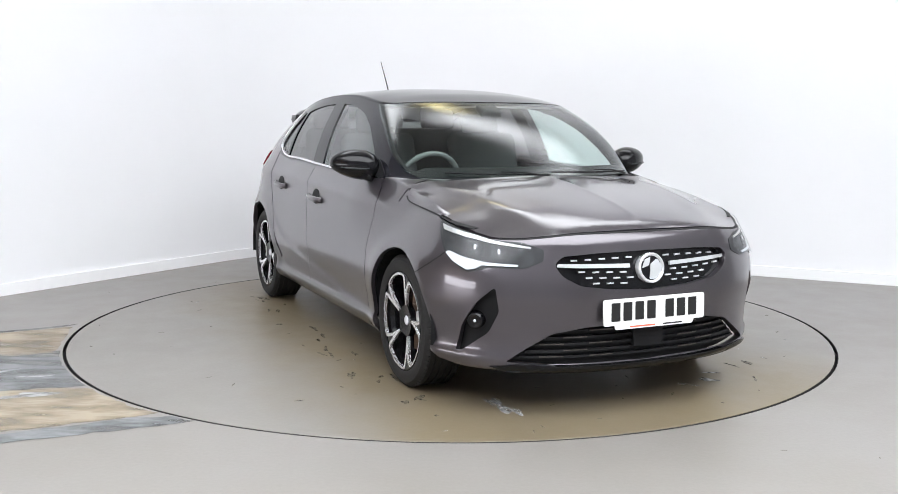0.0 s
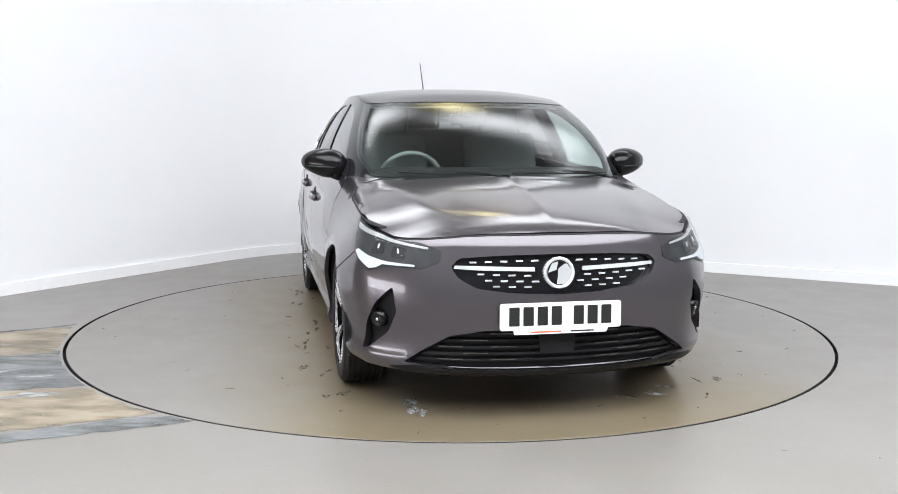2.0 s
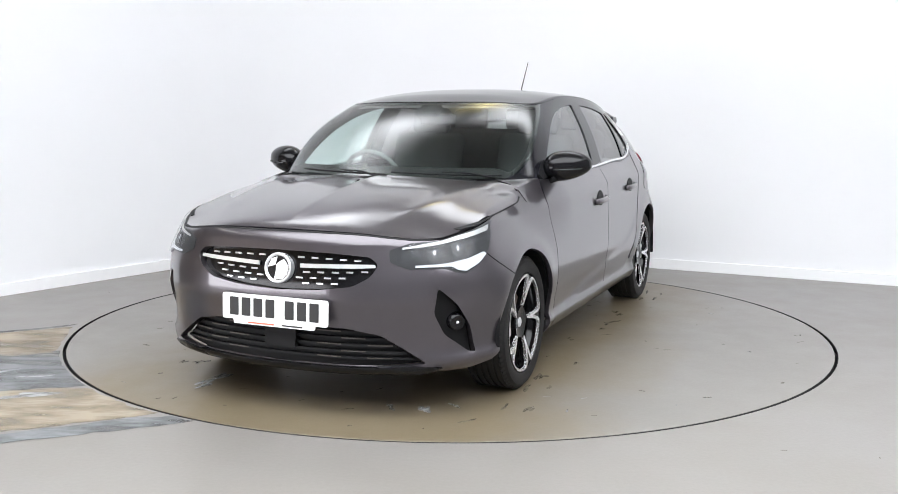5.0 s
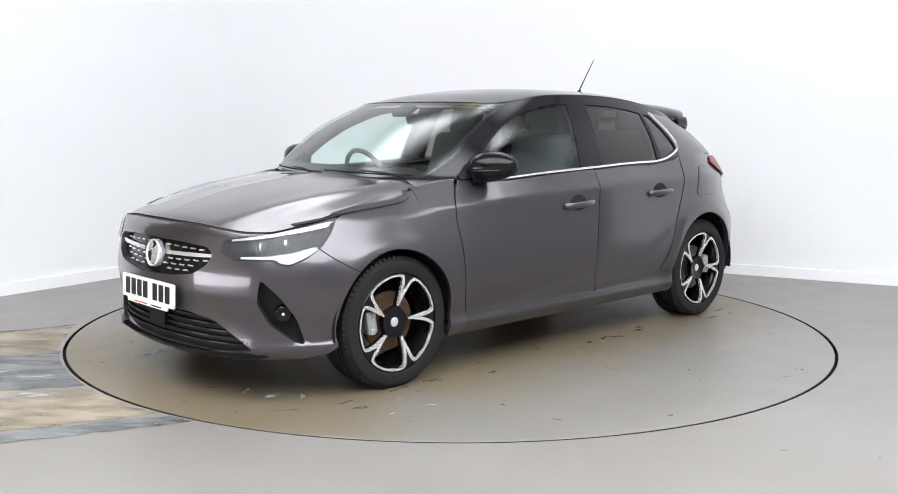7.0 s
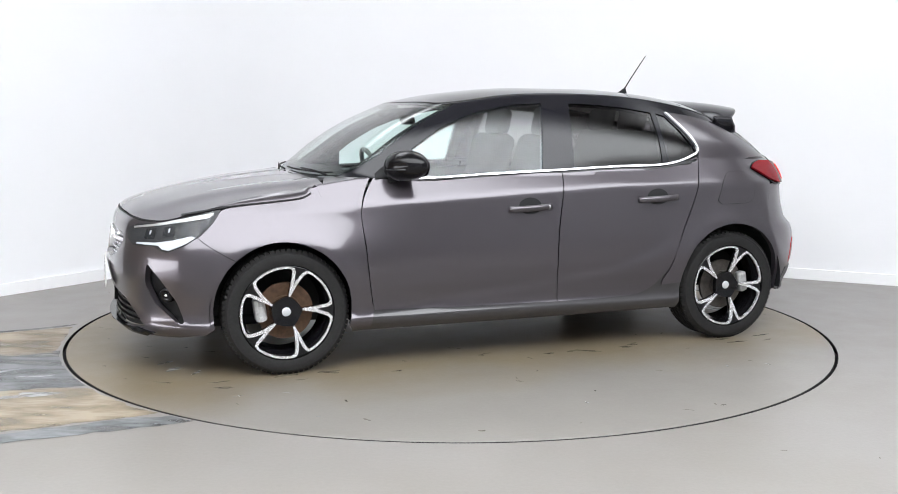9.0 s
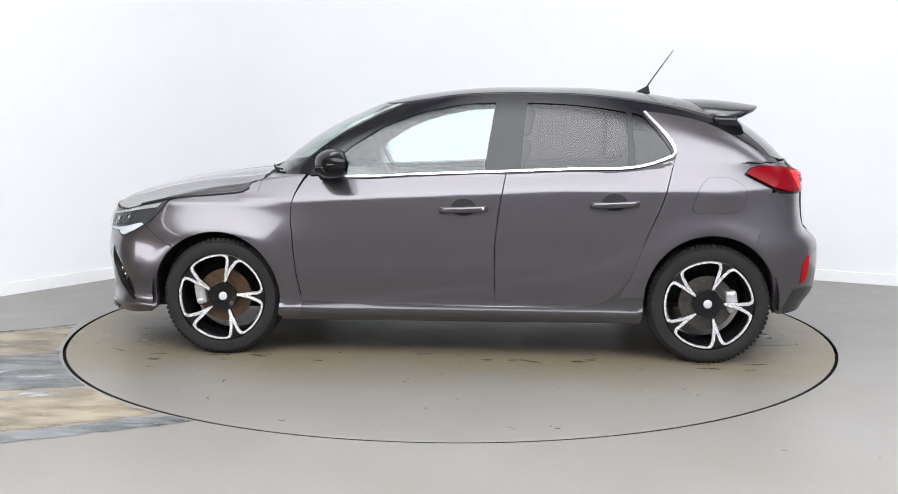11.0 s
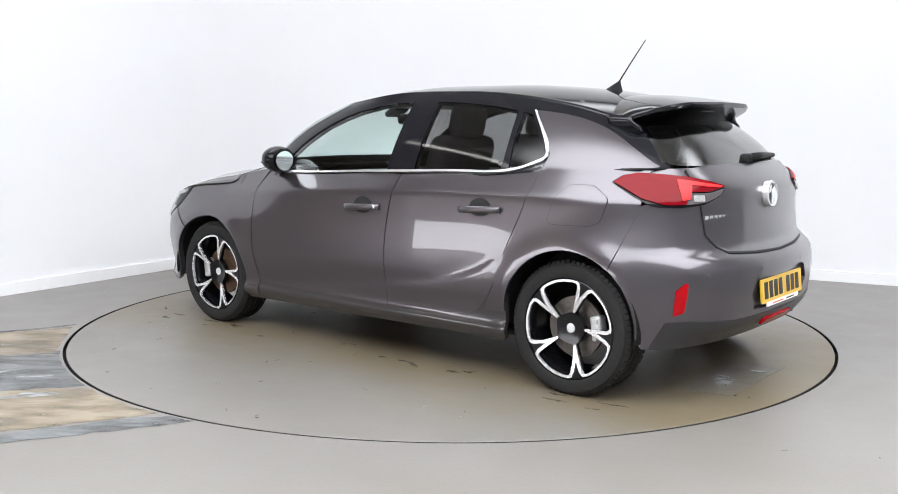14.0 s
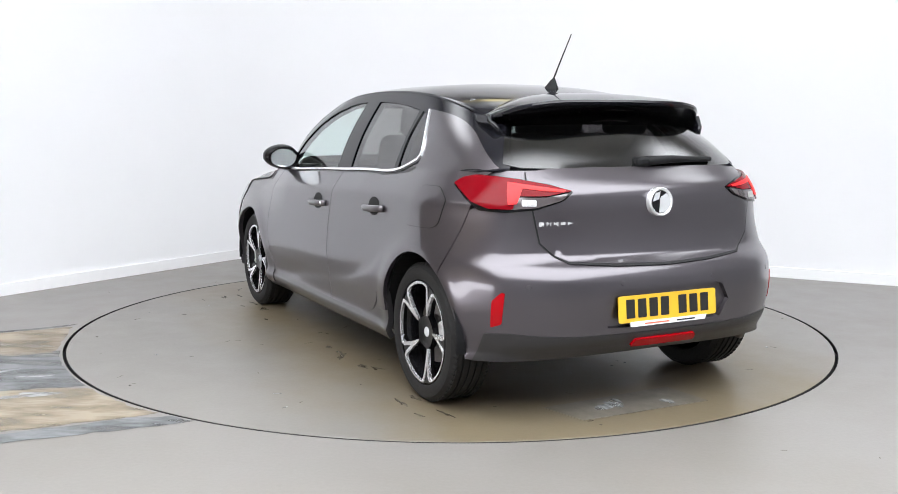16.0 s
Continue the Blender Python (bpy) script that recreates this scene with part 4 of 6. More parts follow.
    # slats of the lower grille
    for row, z in enumerate((0.364, 0.338, 0.312, 0.286, 0.260)):
        lim = (0.43, 0.49, 0.54, 0.58, 0.61)[row]
        panel("grille_slat", [(-lim, z - 0.006), (0, z - 0.007), (lim, z - 0.006), (lim - 0.01, z + 0.005), (0, z + 0.004), (-lim + 0.01, z + 0.005)], "wf", PLASTIC, lower, off=-0.022, thick=0.02, d=0.03)
        # short lighter strips imitate highlights along the slats
        for k in range(5):
            c = -0.46 + 0.23 * k + (0.11 if row % 2 else 0)
            if abs(c) + 0.06 < lim and abs(c) > 0.14:
                panel("slat_highlight", [(c - 0.055, z - 0.001), (c + 0.055, z - 0.001), (c + 0.055, z + 0.0035), (c - 0.055, z + 0.0035)], "wf", STEEL, lower, off=-0.019, thick=0.004, d=0.04)
    panel("sensor_block", rounded([(-0.075, 0.285), (0.075, 0.285), (0.08, 0.375), (-0.08, 0.375)], 0.012), "wf", PLASTIC, lower, off=-0.008, thick=0.03, d=0.04, label="square black radar cover")
    lip = [(0, 0.222), (A(2.06, 0.2), 0.222), (A(2.0, 0.45), 0.226), (A(1.95, 0.58), 0.234), (A(1.88, 0.68), 0.222), (A(1.92, 0.62), 0.203), (A(2.0, 0.45), 0.198), (A(2.06, 0.2), 0.190), (0, 0.188)]
    nose_line = [(s, lid(s) + 0.002) for s in np.linspace(0, A(1.90, 0.66), 14)]
    for sg in (1, -1):
        seam("bonnet_nose_gap_shade", nose_line, "wf", car, 0.005, 0.004, sg)
    panel("front_lip", mirrored(lip), "wf", GLOSS, car, off=0.010, thick=0.03, d=0.03, label="gloss black lower splitter")


def build_lamps():
    A = lambda x, y: S(x, y)
    lid = lambda x, y: float(top_z(_plan([S0 + S(x, y)])[0, 0])) - 0.006
    head = [(A(1.985, 0.485), 0.712), (A(1.96, 0.57), lid(1.96, 0.57) - 0.008), (A(1.88, 0.68), lid(1.88, 0.68)), (A(1.76, 0.78), lid(1.76, 0.78)), (A(1.575, 0.84), lid(1.575, 0.84) - 0.01), (A(1.62, 0.83), 0.748), (A(1.675, 0.82), 0.692),
            (A(1.745, 0.80), 0.648), (A(1.815, 0.755), 0.612), (A(1.845, 0.72), 0.621), (A(1.87, 0.69), 0.636), (A(1.96, 0.565), 0.634), (A(1.985, 0.49), 0.664)]
    ins = [tuple((np.array(q) - np.mean(head, axis=0)) * 0.955 + np.mean(head, axis=0)) for q in head]
    for sg in (1, -1):
        hl = panel("headlamp", rounded(head, 0.012), "wf", LAMP_DARK, car, off=0.0055, thick=0.03, d=0.03, sign=sg, label="clear-lens headlamp with white daylight strips")
        panel("lens", rounded(ins, 0.012), "wf", LENS_CLEAR, hl, off=0.016, thick=0.004, d=0.04, sign=sg)
        low = [(A(1.925, 0.575), 0.650), (A(1.86, 0.695), 0.655), (A(1.80, 0.765), 0.668), (A(1.715, 0.812), 0.690), (A(1.695, 0.815), 0.682), (A(1.745, 0.798), 0.652), (A(1.81, 0.755), 0.622),
               (A(1.835, 0.725), 0.628), (A(1.85, 0.705), 0.643), (A(1.925, 0.575), 0.642)]
        panel("daylight_strip", low, "wf", WHITE_LENS, hl, off=0.010, thick=0.006, d=0.02, sign=sg, label="white daylight strip")
        upr = [(A(1.97, 0.54), 0.722), (A(1.88, 0.68), 0.742), (A(1.76, 0.78), 0.768), (A(1.61, 0.835), 0.795), (A(1.635, 0.83), 0.772), (A(1.76, 0.78), 0.752), (A(1.88, 0.68), 0.731), (A(1.97, 0.54), 0.714)]
        panel("upper_strip", upr, "wf", CALIPER, hl, off=0.009, thick=0.006, d=0.02, sign=sg, label="bright upper strip")
        for k, (x, y, z) in enumerate(((1.88, 0.64, 0.693), (1.80, 0.71, 0.706))):
            q = A(x, y)
            panel("reflector", rounded([(q - 0.035, z - 0.026), (q + 0.035, z - 0.022), (q + 0.035, z + 0.026), (q - 0.035, z + 0.022)], 0.01), "wf", REFLECT, hl, off=0.008, thick=0.004, d=0.03, sign=sg)
            panel("bulb_shield", rounded([(q - 0.004, z - 0.004), (q + 0.005, z - 0.003), (q + 0.006, z + 0.016), (q - 0.003, z + 0.015)], 0.003), "wf", LAMP_CHROME, hl, off=0.010, thick=0.004, d=0.03, sign=sg)
    # tail lamps
    R = lambda x, y: SLEN - S(x, y)
    tail = [(R(-1.44, 0.85), 0.974), (R(-1.487, 0.84), 1.004), (R(-1.56, 0.82), 1.016), (R(-1.68, 0.78), 1.012), (R(-1.81, 0.68), 1.002), (R(-1.875, 0.53), 0.982), (R(-1.905, 0.42), 0.953),
            (R(-1.895, 0.47), 0.918), (R(-1.865, 0.60), 0.884), (R(-1.77, 0.74), 0.872), (R(-1.65, 0.80), 0.876), (R(-1.56, 0.83), 0.915)]
    for sg in (1, -1):
        tl = panel("tail_lamp", rounded(tail, 0.012), "wr", GLOSS, car, off=0.006, thick=0.03, d=0.03, sign=sg, label="red and smoked wraparound tail lamp")
        redp = [(R(-1.452, 0.85), 0.973), (R(-1.49, 0.84), 0.998), (R(-1.56, 0.82), 1.010), (R(-1.68, 0.78), 1.006), (R(-1.81, 0.68), 0.995), (R(-1.87, 0.53), 0.975), (R(-1.90, 0.43), 0.953), (R(-1.87, 0.55), 0.936),
                (R(-1.80, 0.69), 0.934), (R(-1.79, 0.70), 0.885), (R(-1.70, 0.775), 0.884), (R(-1.60, 0.815), 0.905)]
        panel("red_lens", rounded(redp, 0.01), "wr", RED, tl, off=0.016, thick=0.01, d=0.03, sign=sg, label="red lens")
        sm = [(R(-1.795, 0.695), 0.930), (R(-1.87, 0.55), 0.932), (R(-1.895, 0.45), 0.945), (R(-1.89, 0.48), 0.920), (R(-1.862, 0.60), 0.892), (R(-1.785, 0.715), 0.884)]
        panel("smoked_lens", rounded(sm, 0.01), "wr", SMOKE, tl, off=0.015, thick=0.01, d=0.03, sign=sg, label="smoked clear lens")
        bar = [(R(-1.762, 0.735), 0.984), (R(-1.80, 0.69), 0.980), (R(-1.865, 0.56), 0.967), (R(-1.895, 0.46), 0.955), (R(-1.892, 0.47), 0.949), (R(-1.865, 0.56), 0.953), (R(-1.815, 0.66), 0.962), (R(-1.803, 0.685), 0.905), (R(-1.775, 0.722), 0.900)]
        panel("light_bar", bar, "wr", RED_BRIGHT, tl, off=0.019, thick=0.006, d=0.02, sign=sg, label="bright red light bar")
        panel("reversing_lamp", rounded([(R(-1.815, 0.665), 0.897), (R(-1.85, 0.60), 0.897), (R(-1.85, 0.60), 0.922), (R(-1.815, 0.665), 0.922)], 0.006), "wr", CALIPER, tl, off=0.017, thick=0.005, d=0.02, sign=sg)


def build_rear():
    R = lambda x, y: SLEN - S(x, y)
    # tailgate
    gate = [(0, 1.046), (R(-1.93, 0.3), 1.046), (R(-1.88, 0.50), 1.042), (R(-1.82, 0.645), 1.030), (R(-1.83, 0.63), 0.96), (R(-1.845, 0.61), 0.87), (R(-1.86, 0.58), 0.75), (R(-1.885, 0.52), 0.70), (R(-1.905, 0.46), 0.672), (R(-1.93, 0.25), 0.658), (0, 0.652)]
    tg = panel("tailgate", mirrored(gate), "wr", PAINT, car, off=0.005, thick=0.02, d=0.028)
    for sg in (1, -1):
        seam("tailgate_gap_shade", [(q[0], q[1] - 0.003) for q in gate[::-1][:3]] + [(q[0] + 0.004, q[1]) for q in gate[::-1][3:8]], "wr", car, 0.008, 0.004, sg)
    # bumper with a plate recess
    top = [(0, 0.70), (R(-1.93, 0.25), 0.70), (R(-1.905, 0.44), 0.70), (R(-1.89, 0.50), 0.73), (R(-1.87, 0.55), 0.78), (R(-1.86, 0.58), 0.86), (R(-1.85, 0.59), 0.90), (R(-1.70, 0.79), 0.90), (R(-1.581, 0.83), 0.875), (R(-1.556, 0.83), 0.79), (R(-1.506, 0.85), 0.66)]
    ar = [(R(x, 0.86), z) for x, z in arc(ARCH_R, 128, 184, 12)]
    bot = [(R(-1.63, 0.82), 0.262), (R(-1.74, 0.77), 0.270), (R(-1.86, 0.62), 0.275), (R(-1.91, 0.42), 0.285), (0, 0.290)]
    rec = [(0, 0.560), (0.26, 0.558), (0.30, 0.545), (0.345, 0.475), (0.30, 0.400), (0, 0.394)]
    refl = rounded([(R(-1.752, 0.755), 0.525), (R(-1.785, 0.730), 0.562), (R(-1.795, 0.718), 0.558), (R(-1.785, 0.730), 0.430), (R(-1.745, 0.762), 0.412)], 0.008)
    bump = panel("rear_bumper", mirrored(top + ar + bot), "wr", PAINT, car, thick=0.03, d=0.028, holes=[mirrored(rec), refl, [(-a, b) for a, b in refl[::-1]]])
    panel("plate_recess", mirrored([(0, 0.57), (0.31, 0.568), (0.36, 0.475), (0.31, 0.385), (0, 0.384)]), "wr", PAINT, bump, off=-0.020, thick=0.01, d=0.04)
    dif = [(0, 0.372), (R(-1.90, 0.45), 0.372), (R(-1.80, 0.71), 0.392), (R(-1.72, 0.78), 0.385), (R(-1.66, 0.81), 0.262), (R(-1.74, 0.77), 0.266), (R(-1.86, 0.62), 0.272), (0, 0.286)]
    # dark colour stands in for shade on the tucked-under lower bumper
    panel("rear_valance", mirrored(dif), "wr", VALANCE, bump, off=0.004, thick=0.02, d=0.03, label="lower valance coloured dark for the shade under the bumper")
    both("rear_reflector", [tuple((np.array(q) - np.mean(refl, axis=0)) * 0.98 + np.mean(refl, axis=0)) for q in refl], "wr", RED_REFL, bump, off=0.003, thick=0.012, d=0.03, label="upright red reflector")
    panel("rear_fog_lamp", rounded([(-0.175, 0.316), (0.175, 0.316), (0.160, 0.348), (-0.160, 0.348)], 0.010), "wr", RED_REFL, bump, off=0.015, thick=0.02, d=0.03, label="red fog lamp bar")
    both("tail_shoulder", [(R(-1.48, 0.85), 0.95), (R(-1.48, 0.85), 1.030), (R(-1.70, 0.78), 1.038), (R(-1.86, 0.60), 1.040), (R(-1.90, 0.45), 1.040), (R(-1.90, 0.45), 0.95)], "wr", PAINT, car, off=-0.003, thick=0.01)
    for y in (0.62, 0.24, -0.24, -0.62):
        p, n = surface_point("wr", math.copysign(R(-1.945 + 0.35 * y * y, abs(y)), y), 0.585)
        bm = bmesh.new()
        revolve(bm, [(0, 0.0015), (0.009, 0.0015), (0.0115, -0.002)], 16, "z", Matrix.Translation(p) @ n.to_track_quat("Z", "Y").to_matrix().to_4x4())
        part("parking_sensor", bm, PAINT, bump)
    # rear wiper
    bm = bmesh.new()
    tube(bm, [(-1.752, -0.01, 1.072), (-1.742, -0.15, 1.078), (-1.71, -0.40, 1.074)], 0.022, 8, 0.5)
    part("rear_wiper", bm, PLASTIC, car, "black rear wiper arm", smooth=True)
    bm = bmesh.new()
    box(bm, -1.738, 0.01, 1.070, 0.05, 0.075, 0.042, 0.014)
    part("wiper_cap", bm, PLASTIC, car)
    # roof spoiler: upper deck, dark underside and side fins
    deck_x = curve1([(0, -1.605), (0.30, -1.590), (0.44, -1.545), (0.53, -1.47), (0.575, -1.40), (0.60, -1.36)])
    deck_z = curve1([(0, 1.334), (0.30, 1.330), (0.46, 1.312), (0.54, 1.285), (0.60, 1.24)])
    ys = np.linspace(-0.585, 0.585, 41)

    def strip(name, mat, rows, label):
        bm = bmesh.new()
        g = [[bm.verts.new(q) for q in r] for r in rows]
        for a, b in zip(g, g[1:]):
            for k in range(len(a) - 1):
                bm.faces.new((a[k], a[k + 1], b[k + 1], b[k]))
        bmesh.ops.recalc_face_normals(bm, faces=bm.faces)
        return soft(part(name, bm, mat, spoiler, label), 50)
    spoiler = new("roof_spoiler")
    spoiler.parent = car
    top_rows, low_rows = [], []
    for y in ys:
        a = abs(y)
        x1, z1 = float(deck_x(a)), float(deck_z(a))
        x0 = -1.20 - 0.12 * (a / 0.585) ** 2
        z0 = SKIN.cast((x0, min(a, 0.57), 3), (0, 0, -1))[0].z + 0.003
        r = []
        for k in np.linspace(0, 1, 9):
            x = x0 + (x1 - x0) * k
            z = z0 + (z1 - z0) * k + 0.012 * math.sin(math.pi * k)
            r.append((x, y, z))
        r += [(x1 - 0.004, y, z1 - 0.010), (x1 + 0.004, y, z1 - 0.022)]
        top_rows.append(r)
        yl = y * 0.95
        low_rows.append([(x1 + 0.004, y, z1 - 0.022), (x1 + 0.06, yl, z1 - 0.040 - 0.01 * (a / 0.58)), (-1.44 + 0.05 * (a / 0.58) ** 2, yl, 1.272 - 0.05 * (a / 0.58) ** 2), (-1.47 + 0.05 * (a / 0.58) ** 2, yl * 0.98, 1.225 - 0.015 * (a / 0.58) ** 4)])
    strip("deck", ROOF_BLACK, top_rows, "gloss black spoiler deck")
    strip("underside", GLOSS, low_rows, "black spoiler underside")
    for sg in (1, -1):
        rows = []
        for k in np.linspace(0, 1, 8):
            x = -1.30 - 0.12 * k
            zt = float(deck_z(0.585)) + 0.02 - 0.005 * k
            rows.append([(x, sg * 0.588, zt), (x - 0.01, sg * 0.592, zt - 0.03), (x - 0.035, sg * 0.578, 1.215), (x - 0.05, sg * 0.555, 1.175)])
        strip("fin", ROOF_BLACK, rows, "gloss black side fin").modifiers.new("shell", "SOLIDIFY").thickness = 0.02
    bm = bmesh.new()
    box(bm, -1.525, 0.03, 1.295, 0.012, 0.30, 0.014, 0.004)
    part("high_brake_lamp", bm, SMOKE, spoiler, "slim high brake lamp")
    # aerial
    aer = new("roof_aerial")
    aer.parent = car
    bm = bmesh.new()
    lo = [(-0.945, 0, 1.398), (-0.98, 0.022, 1.396), (-1.045, 0.024, 1.390), (-1.055, 0, 1.388), (-1.045, -0.024, 1.390), (-0.98, -0.022, 1.396)]
    hi = [(-1.015, 0, 1.432), (-1.02, 0.008, 1.438), (-1.036, 0.009, 1.444), (-1.042, 0, 1.446), (-1.036, -0.009, 1.444), (-1.02, -0.008, 1.438)]
    l, h = [bm.verts.new(q) for q in lo], [bm.verts.new(q) for q in hi]
    for k in range(6):
        bm.faces.new((l[k], l[(k + 1) % 6], h[(k + 1) % 6], h[k]))
    bm.faces.new(h)
    bmesh.ops.recalc_face_normals(bm, faces=bm.faces)
    part("aerial_base", bm, PLASTIC, aer, "black aerial foot")
    bm = bmesh.new()
    tube(bm, [(-1.032, 0, 1.44), (-1.09, 0, 1.525), (-1.178, 0, 1.648)], 0.0042, 8, 0.55)
    part("mast", bm, PLASTIC, aer, "thin raked aerial mast")


def plate(name, m, face, label):
    p = new(name)
    p.parent = car
    p.matrix_local = m
    p["label"] = label
    outline = rounded([(-0.26, -0.0555), (0.26, -0.0555), (0.26, 0.0555), (-0.26, 0.0555)], 0.012)
    prism("plate_face", outline, 0, 0.006, face, p)
    # registration as plain bars
    for k in range(7):
        x = (-0.200, -0.140, -0.080, -0.020, 0.075, 0.135, 0.195)[k]
        prism("character_bar", rounded([(x - 0.022, -0.038), (x + 0.022, -0.038), (x + 0.022, 0.040), (x - 0.022, 0.040)], 0.004), 0.0062, 0.0072, PLATE_INK, p)
    prism("dealer_strip", rounded([(-0.20, -0.074), (0.195, -0.074), (0.205, -0.053), (-0.205, -0.053)], 0.004), 0.001, 0.0075, STRIP_W, p, "white strip under the plate")
    prism("print_bar", [(-0.13, -0.068), (0.0, -0.068), (0.0, -0.062), (-0.13, -0.062)], 0.0076, 0.0082, STRIP_R, p)
    prism("print_bar", [(0.04, -0.068), (0.14, -0.068), (0.14, -0.062), (0.04, -0.062)], 0.0076, 0.0082, PLATE_INK, p)


def badge(name, m, r, parent):
    """A round chrome emblem: a ring round a plain winged shape."""
    b = new(name)
    b.parent = parent
    b.matrix_local = m
    bm = bmesh.new()
    revolve(bm, [(0, 0.004), (r * 0.80, 0.004), (r * 0.84, 0.010), (r * 0.95, 0.012), (r, 0.006), (r, -0.02)], 40, "z")
    part("emblem_ring", bm, CHROME, b, "chrome ring", smooth=True)
    prism("emblem_field", [(r * 0.78 * math.cos(k * math.pi / 16), r * 0.78 * math.sin(k * math.pi / 16)) for k in range(32)], 0.0042, 0.0052, GLOSS, b)
    prism("emblem_shape", rounded([(r * 0.80, r * 0.12), (r * 0.45, r * 0.60), (-r * 0.10, r * 0.26), (-r * 0.12, -r * 0.25), (-r * 0.22, -r * 0.74), (r * 0.35, -r * 0.72), (r * 0.72, -r * 0.35)], r * 0.12), 0.0055, 0.009, CHROME, b)
    prism("emblem_flag", [(-r * 0.74, r * 0.02), (-r * 0.20, r * 0.18), (-r * 0.06, r * 0.72), (-r * 0.50, r * 0.58)], 0.0055, 0.008, CHROME, b)
    return b


def build_marks():
    front = Matrix(((0, 0, 1, 0), (1, 0, 0, 0), (0, 1, 0, 0), (0, 0, 0, 1)))
    back = Matrix(((0, 0, -1, 0), (-1, 0, 0, 0), (0, 1, 0, 0), (0, 0, 0, 1)))
    plate("front_plate", Matrix.Translation((2.087, 0, 0.449)) @ front @ pose(0, 0, 0, -2), PLATE_W, "white number plate with dark bars")
    plate("rear_plate", Matrix.Translation((-1.928, 0, 0.474)) @ back @ pose(0, 0, 0, -6), PLATE_Y, "yellow number plate with dark bars")
    badge("front_emblem", Matrix.Translation((2.052, 0, 0.621)) @ front @ pose(0, 0, 0, -8), 0.066, car)
    badge("rear_emblem", Matrix.Translation((-1.858, 0, 0.905)) @ back @ pose(0, 0, 0, -4), 0.062, car)
    for k in range(5):
        y = 0.545 - k * 0.030
        p, n = surface_point("r", y, 0.826)
        m = Matrix.Translation(p) @ n.to_track_quat("Z", "Y").to_matrix().to_4x4()
        bm = bmesh.new()
        box(bm, 0, 0, 0.003, 0.022, 0.020, 0.004, 0.001)
        bmesh.ops.transform(bm, matrix=m, verts=bm.verts)
        part("name_bar", bm, CHROME, car, "small chrome model name bar")


